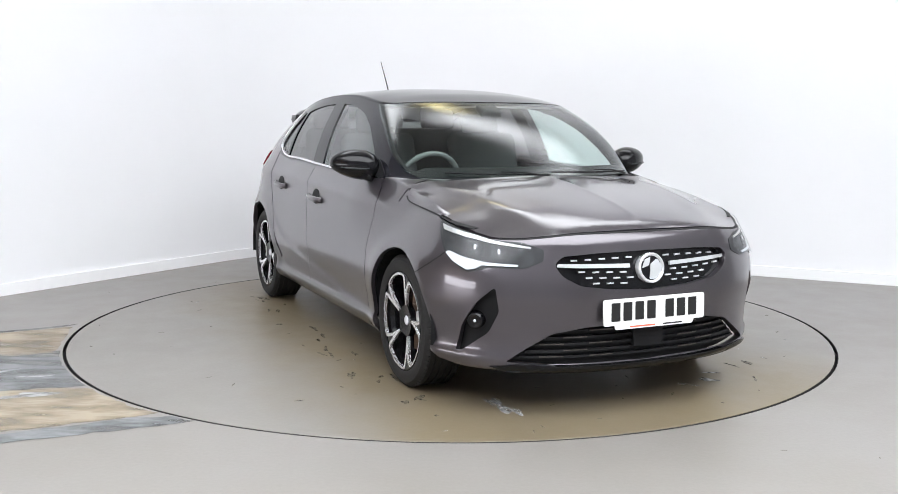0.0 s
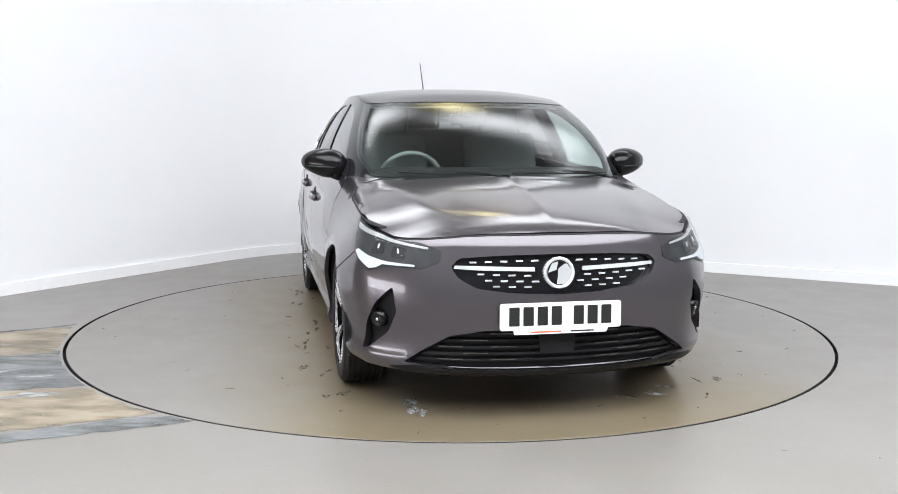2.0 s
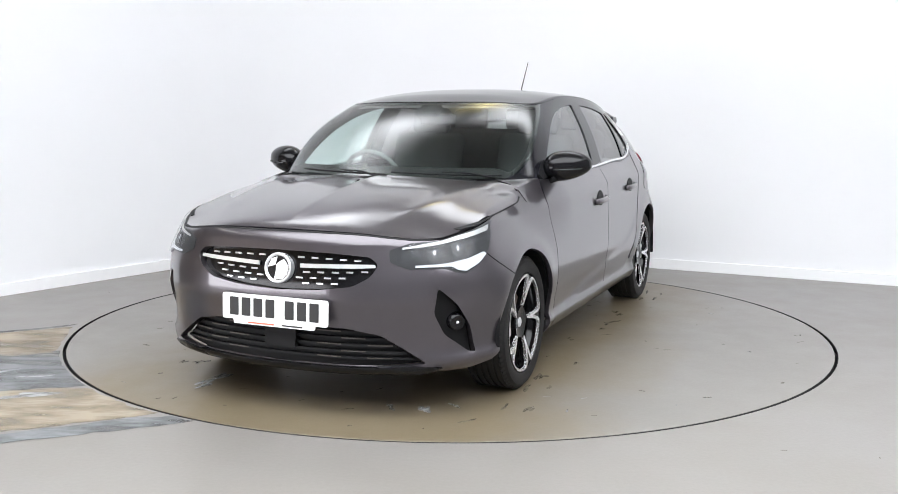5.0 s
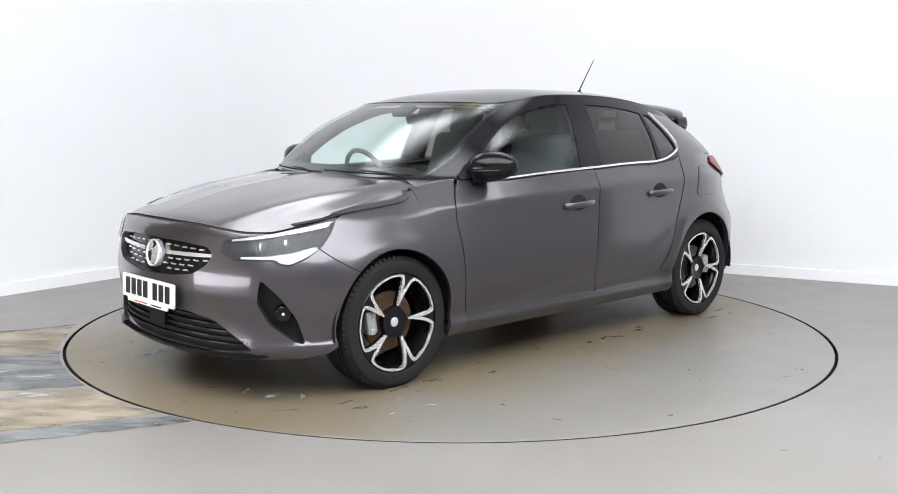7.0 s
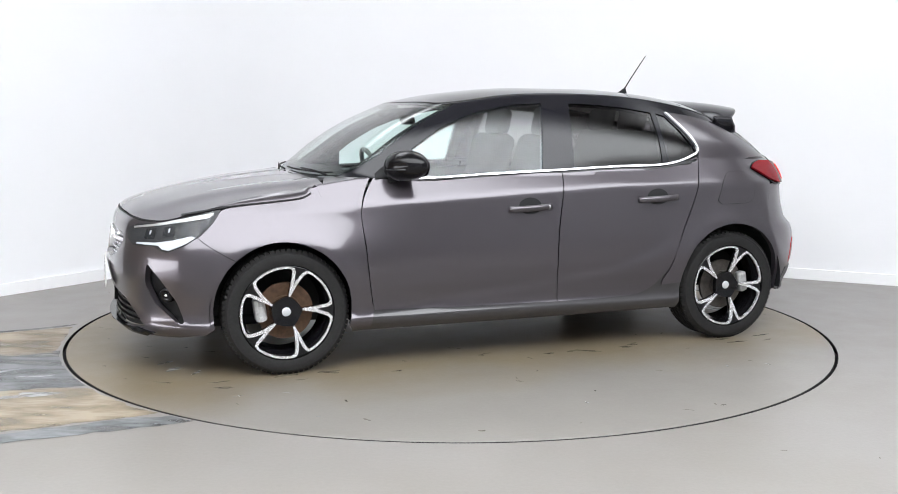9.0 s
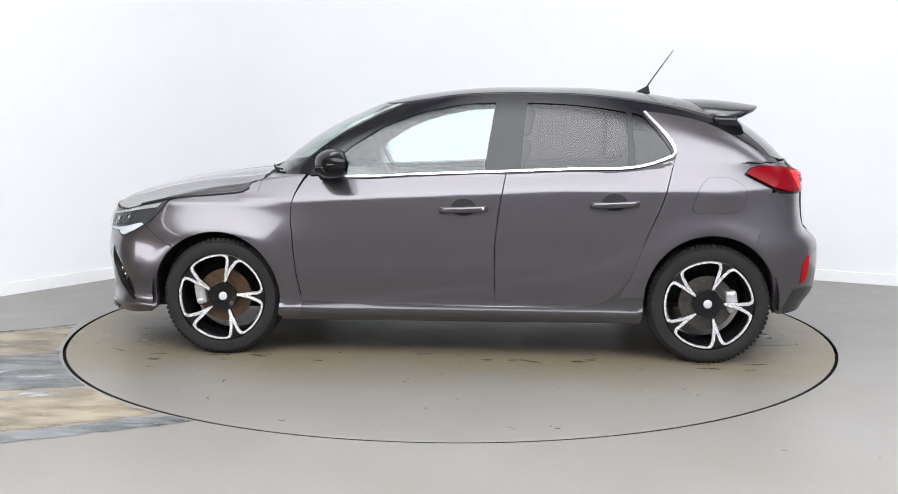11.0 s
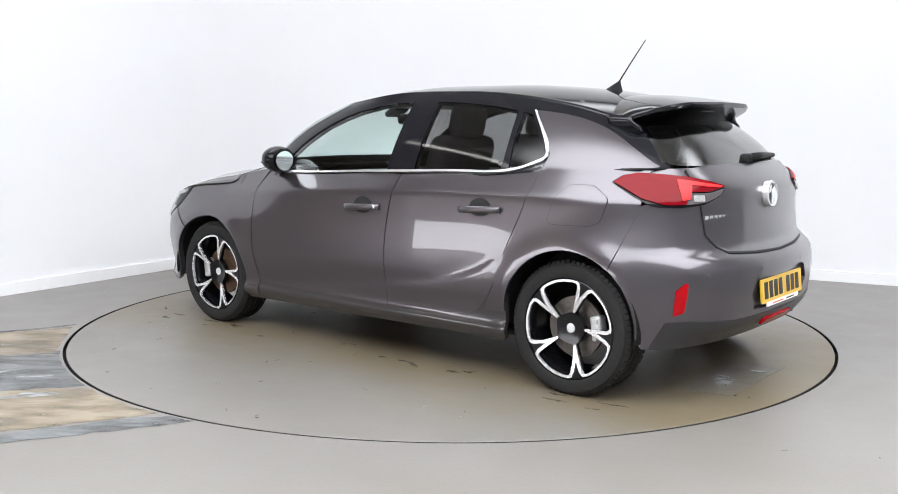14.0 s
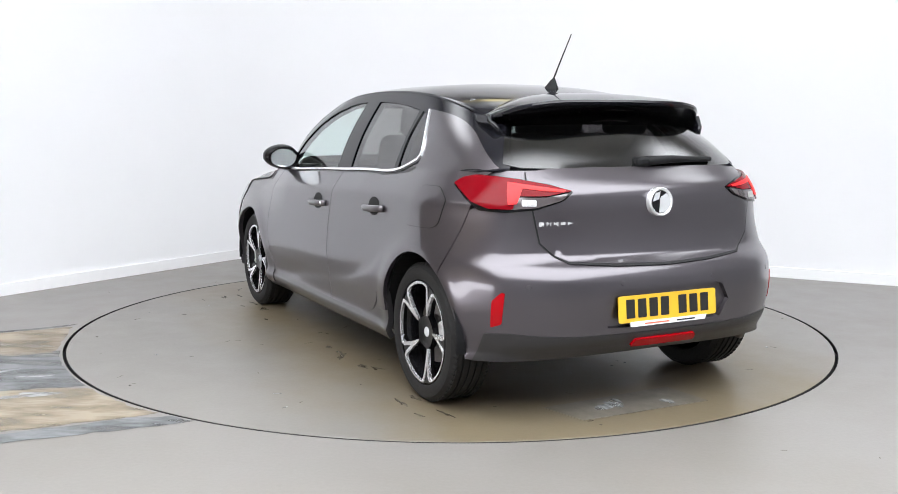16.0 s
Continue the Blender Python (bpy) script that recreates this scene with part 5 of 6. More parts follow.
def build_sides():
    """Handles, mirrors, fuel flap, sensors."""
    for sg in (1, -1):
        for nm, x0, z0, tilt in (("front_handle", -0.008, 0.789, 2.5), ("rear_handle", -0.776, 0.821, 2.5)):
            y = skin_y(x0, z0)
            h = new(nm)
            h.parent = car
            h.matrix_local = pose(x0, sg * y, z0, 0, tilt, 0)
            bm = bmesh.new()
            pts = [(0.12 * k, 0.020 * (1 - abs(k) ** 3) + 0.006, 0) for k in np.linspace(-1, 1, 11)]
            tube(bm, [(x, sg * yy, z) for x, yy, z in pts], 0.0125, 10)
            for v in bm.verts:
                v.co.z *= 1.35
            part("grip", bm, PAINT, h, "body-coloured grip", smooth=True)
            # flat black oval laid on the door in place of a shaded hollow
            both_poly = [(x0 + 0.066 * math.cos(a), z0 + 0.004 + 0.050 * math.sin(a) * (1 if math.sin(a) > 0 else 0.75)) for a in np.linspace(0, 2 * math.pi, 24, endpoint=False)]
            panel("handle_cup_shade", both_poly, "y", GAP, car, off=0.003, thick=0.01, d=0.03, sign=sg, label="black patch for the shaded recess behind the handle")
            if nm == "front_handle":
                bm = bmesh.new()
                revolve(bm, [(0, 0.004), (0.009, 0.003), (0.010, -0.004)], 16, "y")
                if sg < 0:
                    bmesh.ops.scale(bm, vec=(1, -1, 1), verts=bm.verts)
                bmesh.ops.translate(bm, vec=(-0.098, sg * 0.024, 0.0), verts=bm.verts)
                part("key_cap", bm, CHROME, h, smooth=True)
        # mirror
        mir = new("door_mirror")
        mir.parent = car
        mir.matrix_local = Matrix.Identity(4)
        bm = bmesh.new()
        bmesh.ops.create_uvsphere(bm, u_segments=32, v_segments=20, radius=1)
        for v in bm.verts:
            x, y, z = v.co
            t = (y + 1) / 2
            back = -0.55 if x < -0.55 else x
            hgt = 0.080 - 0.012 * y if z > 0 else 0.072 - 0.018 * y
            v.co = (0.660 + back * (0.098 - 0.012 * y) - 0.035 * y, (0.845 + 0.118 * y) * sg, 1.010 + math.copysign(abs(z) ** 0.85, z) * hgt + 0.008 * y)
        if sg < 0:
            bmesh.ops.reverse_faces(bm, faces=bm.faces)
        shell = soft(part("mirror_shell", bm, GLOSS, mir, "gloss black mirror cap"), 40)
        bm = bmesh.new()
        bmesh.ops.create_circle(bm, cap_ends=True, segments=32, radius=1)
        for v in bm.verts:
            x, y, _ = v.co
            v.co = (0.603 - 0.027 * x, sg * (0.845 + 0.088 * x), 1.010 + 0.053 * y)
        bmesh.ops.translate(bm, vec=(-0.004, 0, 0), verts=bm.verts)
        bmesh.ops.recalc_face_normals(bm, faces=bm.faces)
        part("mirror_pane", bm, MIRROR, mir, "mirror glass")
        bm = bmesh.new()
        tube(bm, [(0.735 - 0.02 * 0, sg * 0.775, 0.955), (0.70, sg * 0.80, 0.960), (0.675, sg * 0.835, 0.972)], 0.030, 10, 0.8)
        part("mirror_arm", bm, PLASTIC, mir, smooth=True)
        bm = bmesh.new()
        tube(bm, [(0.766, sg * 0.80, 0.994), (0.752, sg * 0.86, 0.996), (0.722, sg * 0.905, 0.998), (0.699, sg * 0.930, 1.000)], 0.0045, 8)
        part("indicator", bm, REFLECT, mir, "slim mirror indicator", smooth=True)
        panel("mirror_triangle", [(0.80, 0.945), (0.80, 0.968), (0.735, 1.02), (0.70, 1.04), (0.70, 0.955)], "y", PLASTIC, mir, off=0.008, thick=0.012, d=0.03, sign=sg)
        p, n = surface_point("wf", S(1.585, 0.845), 0.515)
        bm = bmesh.new()
        revolve(bm, [(0, 0.0015), (0.010, 0.0015), (0.0125, -0.002)], 16, "z", Matrix.Translation(p) @ n.to_track_quat("Z", "Y").to_matrix().to_4x4())
        if sg < 0:
            bmesh.ops.scale(bm, vec=(1, -1, 1), verts=bm.verts)
            bmesh.ops.reverse_faces(bm, faces=bm.faces)
        part("parking_sensor", bm, PAINT, car)
    flap = rounded([(-1.245, 0.957), (-1.362, 0.957), (-1.442, 0.902), (-1.415, 0.800), (-1.368, 0.782), (-1.185, 0.780), (-1.160, 0.800), (-1.200, 0.905)], 0.02)
    cen = np.mean(flap, axis=0)
    seam = [tuple((np.array(q) - cen) * 1.022 + cen) for q in flap]
    panel("fuel_flap_seam", seam, "y", GAP, car, off=0.005, thick=0.003, d=0.03)
    panel("fuel_flap", flap, "y", PAINT, car, off=0.0065, thick=0.002, d=0.03, label="body-coloured fuel flap")
    for sg in (1, -1):
        bm = bmesh.new()
        y0 = 0.60 if sg > 0 else 0.04
        us = np.linspace(0, 4, 200)
        blade = []
        for k, y in enumerate(np.linspace(y0, y0 - 0.54, 9)):
            ring = cabin(us, np.full(200, 0.004 + 0.003 * k))
            p = ring[int(np.argmin(np.abs(ring[:, 1] - abs(y))))]
            blade.append((float(p[0]) + 0.010, float(y), float(p[2]) + 0.012))
        tube(bm, blade, 0.0045, 6)
        tube(bm, [(blade[0][0] + 0.03, blade[0][1] - 0.02, blade[0][2] - 0.012), (blade[2][0] + 0.014, blade[2][1], blade[2][2] + 0.010), (blade[4][0] + 0.006, blade[4][1], blade[4][2] + 0.012)], 0.006, 6, 0.6)
        part("front_wiper", bm, PLASTIC, car, "black windscreen wiper", smooth=True)
    cw = [(1.135, 0.0), (1.125, 0.30), (1.10, 0.50), (1.075, 0.64), (0.985, 0.62), (1.035, 0.50), (1.085, 0.30), (1.108, 0.0)]
    panel("cowl", cw + [(x, -y) for x, y in cw[::-1] if y > 0], "z", PLASTIC, car, off=-0.006, thick=0.02, d=0.04)


build_body()
build_lamps()
build_rear()
build_marks()
build_sides()


def build_wheel(x, sg):
    """A tyre, a black alloy with machined edges, brake disc and caliper."""
    w = new("wheel")
    w.parent = car
    w.matrix_local = pose(x, sg * 0.735, 0.308, 0, 0, 0 if sg > 0 else 180)
    R = 0.308
    bm = bmesh.new()
    prof = [(0.226, 0.085), (0.236, 0.098), (0.262, 0.105), (0.288, 0.100), (0.301, 0.086), (0.306, 0.066)]
    for g in (0.048, 0.016, -0.016, -0.048):
        prof += [(0.308, g + 0.006), (0.301, g + 0.005), (0.301, g - 0.005), (0.308, g - 0.006)]
    prof += [(0.306, -0.066), (0.301, -0.086), (0.288, -0.100), (0.262, -0.105), (0.236, -0.098), (0.226, -0.085)]
    revolve(bm, prof, 72, "y")
    # shoulder blocks
    for i in range(72):
        a = 2 * math.pi * (i + 0.5) / 72
        for s in (1, -1):
            m = Matrix.Rotation(-a, 4, "Y") @ Matrix.Translation((0.2965, s * 0.083, 0)) @ Matrix.Rotation(s * 0.9, 4, "Z")
            box(bm, 0, 0, 0, 0.012, 0.028, 0.019, 0.0, m)
    bmesh.ops.recalc_face_normals(bm, faces=bm.faces)
    soft(part("tyre", bm, RUBBER, w, "black low-profile tyre"), 35)
    bm = bmesh.new()
    revolve(bm, [(0.228, 0.100), (0.236, 0.096), (0.234, 0.088), (0.224, 0.084), (0.215, 0.060), (0.200, 0.02), (0.198, -0.09)], 64, "y")
    bmesh.ops.recalc_face_normals(bm, faces=bm.faces)
    part("rim", bm, GLOSS, w, "gloss black rim barrel", smooth=True)

    def on_face(r, a, h):
        return (r * math.cos(a), h, r * math.sin(a))

    def dish(r):
        return 0.094 - 0.030 * max(0, 1 - r / 0.21) ** 1.3
    # the face: a disc with five openings
    step = 2 * math.pi / 5
    opens = []
    for k in range(5):
        a0 = radians(100 if x > 0 else 105) + step / 2 + k * step
        o = [(0.078, a0 - 0.575), (0.150, a0 - 0.445), (0.198, a0 - 0.365), (0.213, a0 - 0.315)]
        o += [(0.2175, a0 + q) for q in np.linspace(-0.26, 0.52, 12)]
        o += [(0.212, a0 + 0.575), (0.198, a0 + 0.600), (0.150, a0 + 0.598), (0.078, a0 + 0.585), (0.072, a0 + 0.3), (0.070, a0), (0.072, a0 - 0.3)]
        opens.append([np.array((r * math.cos(a), r * math.sin(a))) for r, a in o])
    outer = np.array([(0.231 * math.cos(a), 0.231 * math.sin(a)) for a in np.linspace(0, 2 * math.pi, 80, endpoint=False)])
    loops = [outer] + [dense(np.array(o), 0.014) for o in opens]
    pts, edges = [], []
    for lp in loops:
        k0 = len(pts)
        pts += [Vector(q) for q in lp]
        edges += [(k0 + i, k0 + (i + 1) % len(lp)) for i in range(len(lp))]
    pts += [Vector((r * math.cos(a), r * math.sin(a))) for r in (0.03, 0.055) for a in np.linspace(0, 6.28, 18)]
    vo, _, fo, *_ = delaunay_2d_cdt(pts, edges, [], 0, 1e-6)
    vo = np.array([tuple(q) for q in vo])
    tri = np.array([f for f in fo if len(f) == 3])
    cen = vo[tri].mean(axis=1)
    keep = inside(loops[0], cen)
    for o in loops[1:]:
        keep &= ~inside(o, cen)
    bm = bmesh.new()
    vs = [bm.verts.new((q[0], dish(np.hypot(*q)), q[1])) for q in vo]
    fs = [bm.faces.new([vs[i] for i in f]) for f in tri[keep]]
    for v in [v for v in bm.verts if not v.link_faces]:
        bm.verts.remove(v)
    bmesh.ops.recalc_face_normals(bm, faces=bm.faces)
    if sum(f.normal.y for f in bm.faces) < 0:
        bmesh.ops.reverse_faces(bm, faces=bm.faces)
    r = bmesh.ops.extrude_face_region(bm, geom=list(bm.faces), use_keep_orig=True)
    for v in r["geom"]:
        if isinstance(v, bmesh.types.BMVert):
            v.co.y -= 0.030
    bmesh.ops.recalc_face_normals(bm, faces=bm.faces)
    soft(part("spokes", bm, GLOSS, w, "gloss black five-spoke face"), 40)
    # machined edges along each opening, open towards the hub
    for o in opens:
        bm = bmesh.new()
        line = np.array(o[:-3])
        c = np.mean(line, axis=0)
        ring_in, ring_out = [], []
        for i, q in enumerate(line):
            d = line[min(i + 1, len(line) - 1)] - line[max(i - 1, 0)]
            n = np.array((d[1], -d[0])) / max(np.linalg.norm(d), 1e-6)
            if np.dot(n, q - c) < 0:
                n = -n
            wd = (0.0150 if np.hypot(*q) < 0.2135 else 0.0105) * (0.55 + 0.45 * min(1, max(0, (np.hypot(*q) - 0.08) / 0.06)))
            ring_in.append(q - n * 0.0005)
            ring_out.append(q + n * wd)
        top = [[bm.verts.new((p[0], dish(np.hypot(*p)) + 0.0034, p[1])) for p in (a, b)] for a, b in zip(ring_in, ring_out)]
        low = [[bm.verts.new((p[0], dish(np.hypot(*p)) - 0.010, p[1])) for p in (a, b)] for a, b in zip(ring_in, ring_out)]
        for i in range(len(top) - 1):
            bm.faces.new((top[i][0], top[i + 1][0], top[i + 1][1], top[i][1]))
            bm.faces.new((top[i][0], low[i][0], low[i + 1][0], top[i + 1][0]))
            bm.faces.new((top[i][1], top[i + 1][1], low[i + 1][1], low[i][1]))
        bmesh.ops.recalc_face_normals(bm, faces=bm.faces)
        part("machined_edge", bm, ALLOY, w, "bright machined spoke edge")
    bm = bmesh.new()
    revolve(bm, [(0, 0.074), (0.018, 0.074), (0.022, 0.071), (0.024, 0.06)], 28, "y")
    part("hub_cap", bm, LAMP_CHROME, w, "small chrome centre cap")
    for k in range(4):
        a = k * math.pi / 2 + 0.4
        bm = bmesh.new()
        revolve(bm, [(0, 0.070), (0.008, 0.070), (0.010, 0.064), (0.010, 0.05)], 10, "y", Matrix.Translation((0.050 * math.cos(a), -0.002, 0.050 * math.sin(a))))
        part("wheel_bolt", bm, GAP, w)
    bm = bmesh.new()
    revolve(bm, [(0.03, 0.035), (0.075, 0.035), (0.078, 0.026), (0.140, 0.026), (0.140, 0.006), (0.03, 0.006)], 48, "y")
    part("brake_disc", bm, RUST if x > 0 else STEEL, w, "brake disc with light rust")
    bm = bmesh.new()
    px = 0.125 * (1 if (sg > 0) == (x > 0) else -1)
    box(bm, px, 0.035, 0.012, 0.058, 0.06, 0.115, 0.014, Matrix.Rotation(0.15, 4, "Y"))
    box(bm, px * 0.98, 0.055, 0.045, 0.03, 0.03, 0.03, 0.008)
    box(bm, px * 0.98, 0.055, -0.030, 0.03, 0.03, 0.03, 0.008)
    part("brake_caliper", bm, CALIPER, w, "cast metal brake caliper")


def build_underside():
    """Arch liners, floor pan and exhaust."""
    for cx, cz, r in (ARCH_F, ARCH_R):
        for sg in (1, -1):
            bm = bmesh.new()
            rows = []
            for a in np.linspace(-8, 188, 24):
                rr = r + 0.012
                c, s = math.cos(radians(a)), math.sin(radians(a))
                rows.append([bm.verts.new((cx + rr * c, sg * y, cz + rr * s)) for y in (0.842, 0.80, 0.60)])
            for p, q in zip(rows, rows[1:]):
                for k in range(2):
                    bm.faces.new((p[k], p[k + 1], q[k + 1], q[k]))
            bm.faces.new([p[2] for p in rows])
            bmesh.ops.recalc_face_normals(bm, faces=bm.faces)
            part("arch_liner", bm, PLASTIC, car, "black wheel arch liner", smooth=False)
    bm = bmesh.new()
    box(bm, 0.0, 0, 0.235, 1.85, 1.50, 0.05, 0.02)
    box(bm, 1.30, 0, 0.24, 1.0, 1.18, 0.06, 0.02)
    box(bm, -1.28, 0, 0.30, 0.95, 1.18, 0.06, 0.02)
    part("floor_pan", bm, PLASTIC, car, "black underbody")
    bm = bmesh.new()
    tube(bm, [(-1.45, -0.52, 0.28), (-1.70, -0.54, 0.285), (-1.80, -0.55, 0.275)], 0.026, 14)
    part("exhaust_pipe", bm, STEEL, car, "short steel exhaust pipe", smooth=True)
    # engine bay and boot bulkheads keep the body closed
    bm = bmesh.new()
    box(bm, 1.50, 0, 0.50, 0.75, 1.10, 0.42, 0.03)
    part("engine_block", bm, GAP, car)
    bm = bmesh.new()
    box(bm, -1.45, 0, 0.62, 0.55, 1.15, 0.50, 0.03)
    part("boot_tub", bm, GAP, car)
    for sg in (1, -1):
        boxed("door_lining", (-0.05, sg * 0.70, 0.60), (1.75, 0.03, 0.66), TRIM, car, 0.01, None, "dark inner door lining")


def seat(x, y, width, head=True, low=0.50):
    s = new("seat")
    s.parent = car
    s.matrix_local = pose(x, y, low)

    def pad(name, c, size, bev, m, label=""):
        bm = bmesh.new()
        box(bm, *c, *size, bev, m, 3)
        soft(part(name, bm, CLOTH, s, label), 40)
    pad("cushion", (0.02, 0, 0.02), (0.50, width, 0.15), 0.05, Matrix.Rotation(radians(-5), 4, "Y"))
    pad("backrest", (-0.27, 0, 0.36), (0.13, width * 0.94, 0.62), 0.055, Matrix.Rotation(radians(-17), 4, "Y"))
    if head:
        n = 1 if width < 0.7 else 3
        for k in range(n):
            yy = 0 if n == 1 else (k - 1) * 0.40
            pad("headrest", (-0.375, yy, 0.735), (0.09, 0.255, 0.17), 0.04, Matrix.Rotation(radians(-12), 4, "Y"), "dark cloth headrest")
            bm = bmesh.new()
            for q in (-0.05, 0.05):
                tube(bm, [(-0.345, yy + q, 0.62), (-0.37, yy + q, 0.70)], 0.006, 8)
            part("headrest_post", bm, CHROME, s)


def build_cabin():
    seat(0.05, 0.36, 0.50)
    seat(0.05, -0.36, 0.50)
    seat(-0.72, 0, 1.26, low=0.52)
    bm = bmesh.new()
    ys = np.linspace(-0.70, 0.70, 21)
    rows = []
    for y in ys:
        hood_up = 0.035 * math.exp(-((y + 0.36) / 0.2) ** 2)
        rows.append([bm.verts.new(q) for q in ((1.06, y, 0.905), (0.92, y, 0.905), (0.74, y, 0.905 + hood_up), (0.62, y, 0.885 + hood_up), (0.58, y, 0.84), (0.62, y, 0.70), (0.66, y, 0.52))])
    for p, q in zip(rows, rows[1:]):
        for k in range(6):
            bm.faces.new((p[k], p[k + 1], q[k + 1], q[k]))
    bmesh.ops.recalc_face_normals(bm, faces=bm.faces)
    part("dashboard", bm, TRIM, car, "dark soft-touch dashboard", smooth=True)
    st = new("steering_wheel")
    st.parent = car
    st.matrix_local = pose(0.50, -0.36, 0.895, 0, -68, 0)
    bm = bmesh.new()
    n = 40
    revolve(bm, [(0.178 + 0.014 * math.cos(a), 0.014 * math.sin(a)) for a in np.linspace(0, 2 * math.pi, 10, endpoint=False)], n, "z", None, True)
    bmesh.ops.recalc_face_normals(bm, faces=bm.faces)
    part("steering_rim", bm, TRIM, st, smooth=True)
    bm = bmesh.new()
    box(bm, 0, 0, -0.01, 0.11, 0.13, 0.04, 0.015)
    for a in (90, -90, 180):
        m = Matrix.Rotation(radians(a), 4, "Z") @ Matrix.Translation((0.11, 0, 0))
        box(bm, 0, 0, -0.008, 0.14, 0.035, 0.015, 0.004, m)
    part("steering_boss", bm, TRIM, st)
    bm = bmesh.new()
    box(bm, 0.40, 0.0, 1.245, 0.03, 0.22, 0.065, 0.014, Matrix.Rotation(radians(12), 4, "Y"))
    part("interior_mirror", bm, PLASTIC, car, "rear-view mirror")
    bm = bmesh.new()
    box(bm, 0.515, 0, 1.290, 0.10, 0.13, 0.035, 0.014, Matrix.Rotation(radians(28), 4, "Y"))
    part("camera_housing", bm, PLASTIC, car, "black sensor housing behind the windscreen")
    bm = bmesh.new()
    uu, qq = np.linspace(0.2, NU - 0.2, 40), np.linspace(0.96, -0.96, 17)
    rows = []
    for u in uu:
        p = roof(np.full(len(qq), u), np.abs(qq))
        rows.append([bm.verts.new((a * 0.985, abs(b) * (1 if k >= 0 else -1), c - 0.030)) for (a, b, c), k in zip(p, qq)])
    for r, q in zip(rows, rows[1:]):
        for k in range(len(qq) - 1):
            bm.faces.new((r[k], r[k + 1], q[k + 1], q[k]))
    part("headlining", bm, LINING, car, "pale headlining", smooth=True)
    bm = bmesh.new()
    box(bm, -1.30, 0, 0.955, 0.55, 1.20, 0.02, 0.006)
    part("parcel_shelf", bm, TRIM, car)
    bm = bmesh.new()
    box(bm, 0.30, 0, 0.47, 0.80, 0.22, 0.30, 0.04)
    part("centre_console", bm, TRIM, car)


for wx in (1.269, -1.269):
    for side_sign in (1, -1):
        build_wheel(wx, side_sign)
build_underside()
build_cabin()

# ---- turntable and marks on the floor ----


def blob(cx, cy, rx, ry, turn, seed, n=36, rough=0.25):
    rnd = random.Random(seed)
    ph = [rnd.uniform(0, 6.28) for _ in range(5)]
    out = []
    for i in range(n):
        a = 2 * math.pi * i / n
        k = 1 + rough * sum(math.sin((j + 2) * a + ph[j]) / (j + 1.5) for j in range(5))
        x, y = rx * k * math.cos(a), ry * k * math.sin(a)
        c, s = math.cos(radians(turn)), math.sin(radians(turn))
        out.append((cx + x * c - y * s, cy + x * s + y * c))
    return out


def ragged(points, seed, amount=0.02, d=0.05):
    """An outline with uneven edges."""
    rnd = random.Random(seed)
    return [(x + rnd.uniform(-amount, amount), y + rnd.uniform(-amount, amount)) for x, y in dense(np.array(points, float), d)]


def build_table():
    bm = bmesh.new()
    revolve(bm, [(0, 0.0), (0.5, 0.0), (1.2, 0.0), (1.8, 0.0), (TABLE_R - 0.020, 0.0), (TABLE_R - 0.018, -0.002), (TABLE_R - 0.018, -0.045)], 160, "z")
    bmesh.ops.remove_doubles(bm, verts=bm.verts, dist=1e-5)
    bmesh.ops.recalc_face_normals(bm, faces=bm.faces)
    table = bm_object("turntable", bm, DISC)
    table.data.materials.append(GAP)
    for f in table.data.polygons:
        if f.center.z < -0.004:
            f.material_index = 1
    tagged(table, "round flush concrete-coloured turntable set in the floor", "turntable")
    # scuffs and drips that turn with the table
    rnd = random.Random(5)
    for k in range(80):
        a, r = rnd.uniform(0, 6.28), TABLE_R * math.sqrt(rnd.uniform(0.05, 0.92))
        prism("scuff", blob(r * math.cos(a), r * math.sin(a), rnd.uniform(0.005, 0.024), rnd.uniform(0.002, 0.006), rnd.uniform(0, 180), k, 14, 0.4), 0.0005, 0.0011, GRIME if rnd.random() < 0.75 else WHITEMARK, table)
    # tyre scuffs along the tracks, dried splashes under the nose and tail
    for k in range(46):
        y = rnd.choice((-1, 1)) * rnd.gauss(0.88, 0.07)
        x = rnd.uniform(-1.75, 1.75)
        prism("tyre_scuff", blob(x, y, rnd.uniform(0.015, 0.06), rnd.uniform(0.006, 0.018), rnd.gauss(0, 14), 200 + k, 22, 0.55), 0.0006, 0.0012, GRIME, table)
    for k, (x, y, rx, ry) in enumerate(((1.64, -0.53, 0.09, 0.035), (1.76, -0.50, 0.04, 0.02), (1.68, 0.60, 0.05, 0.02), (1.71, 0.45, 0.04, 0.015), (1.58, 0.70, 0.03, 0.012), (-1.83, 0.16, 0.05, 0.07), (-1.90, -0.10, 0.02, 0.04))):
        prism("dried_splash", blob(x, y, rx, ry, 12 * k, 400 + k, 40, 0.6), 0.0032, 0.0038, WHITEMARK, table, "dried white splash")
    prism("hatch_plate", [(-1.97, -0.27), (-1.71, -0.25), (-1.73, 0.45), (-1.96, 0.40)], 0.0009, 0.0022, HATCH, table, "dark scuffed hatch plate")
    return table


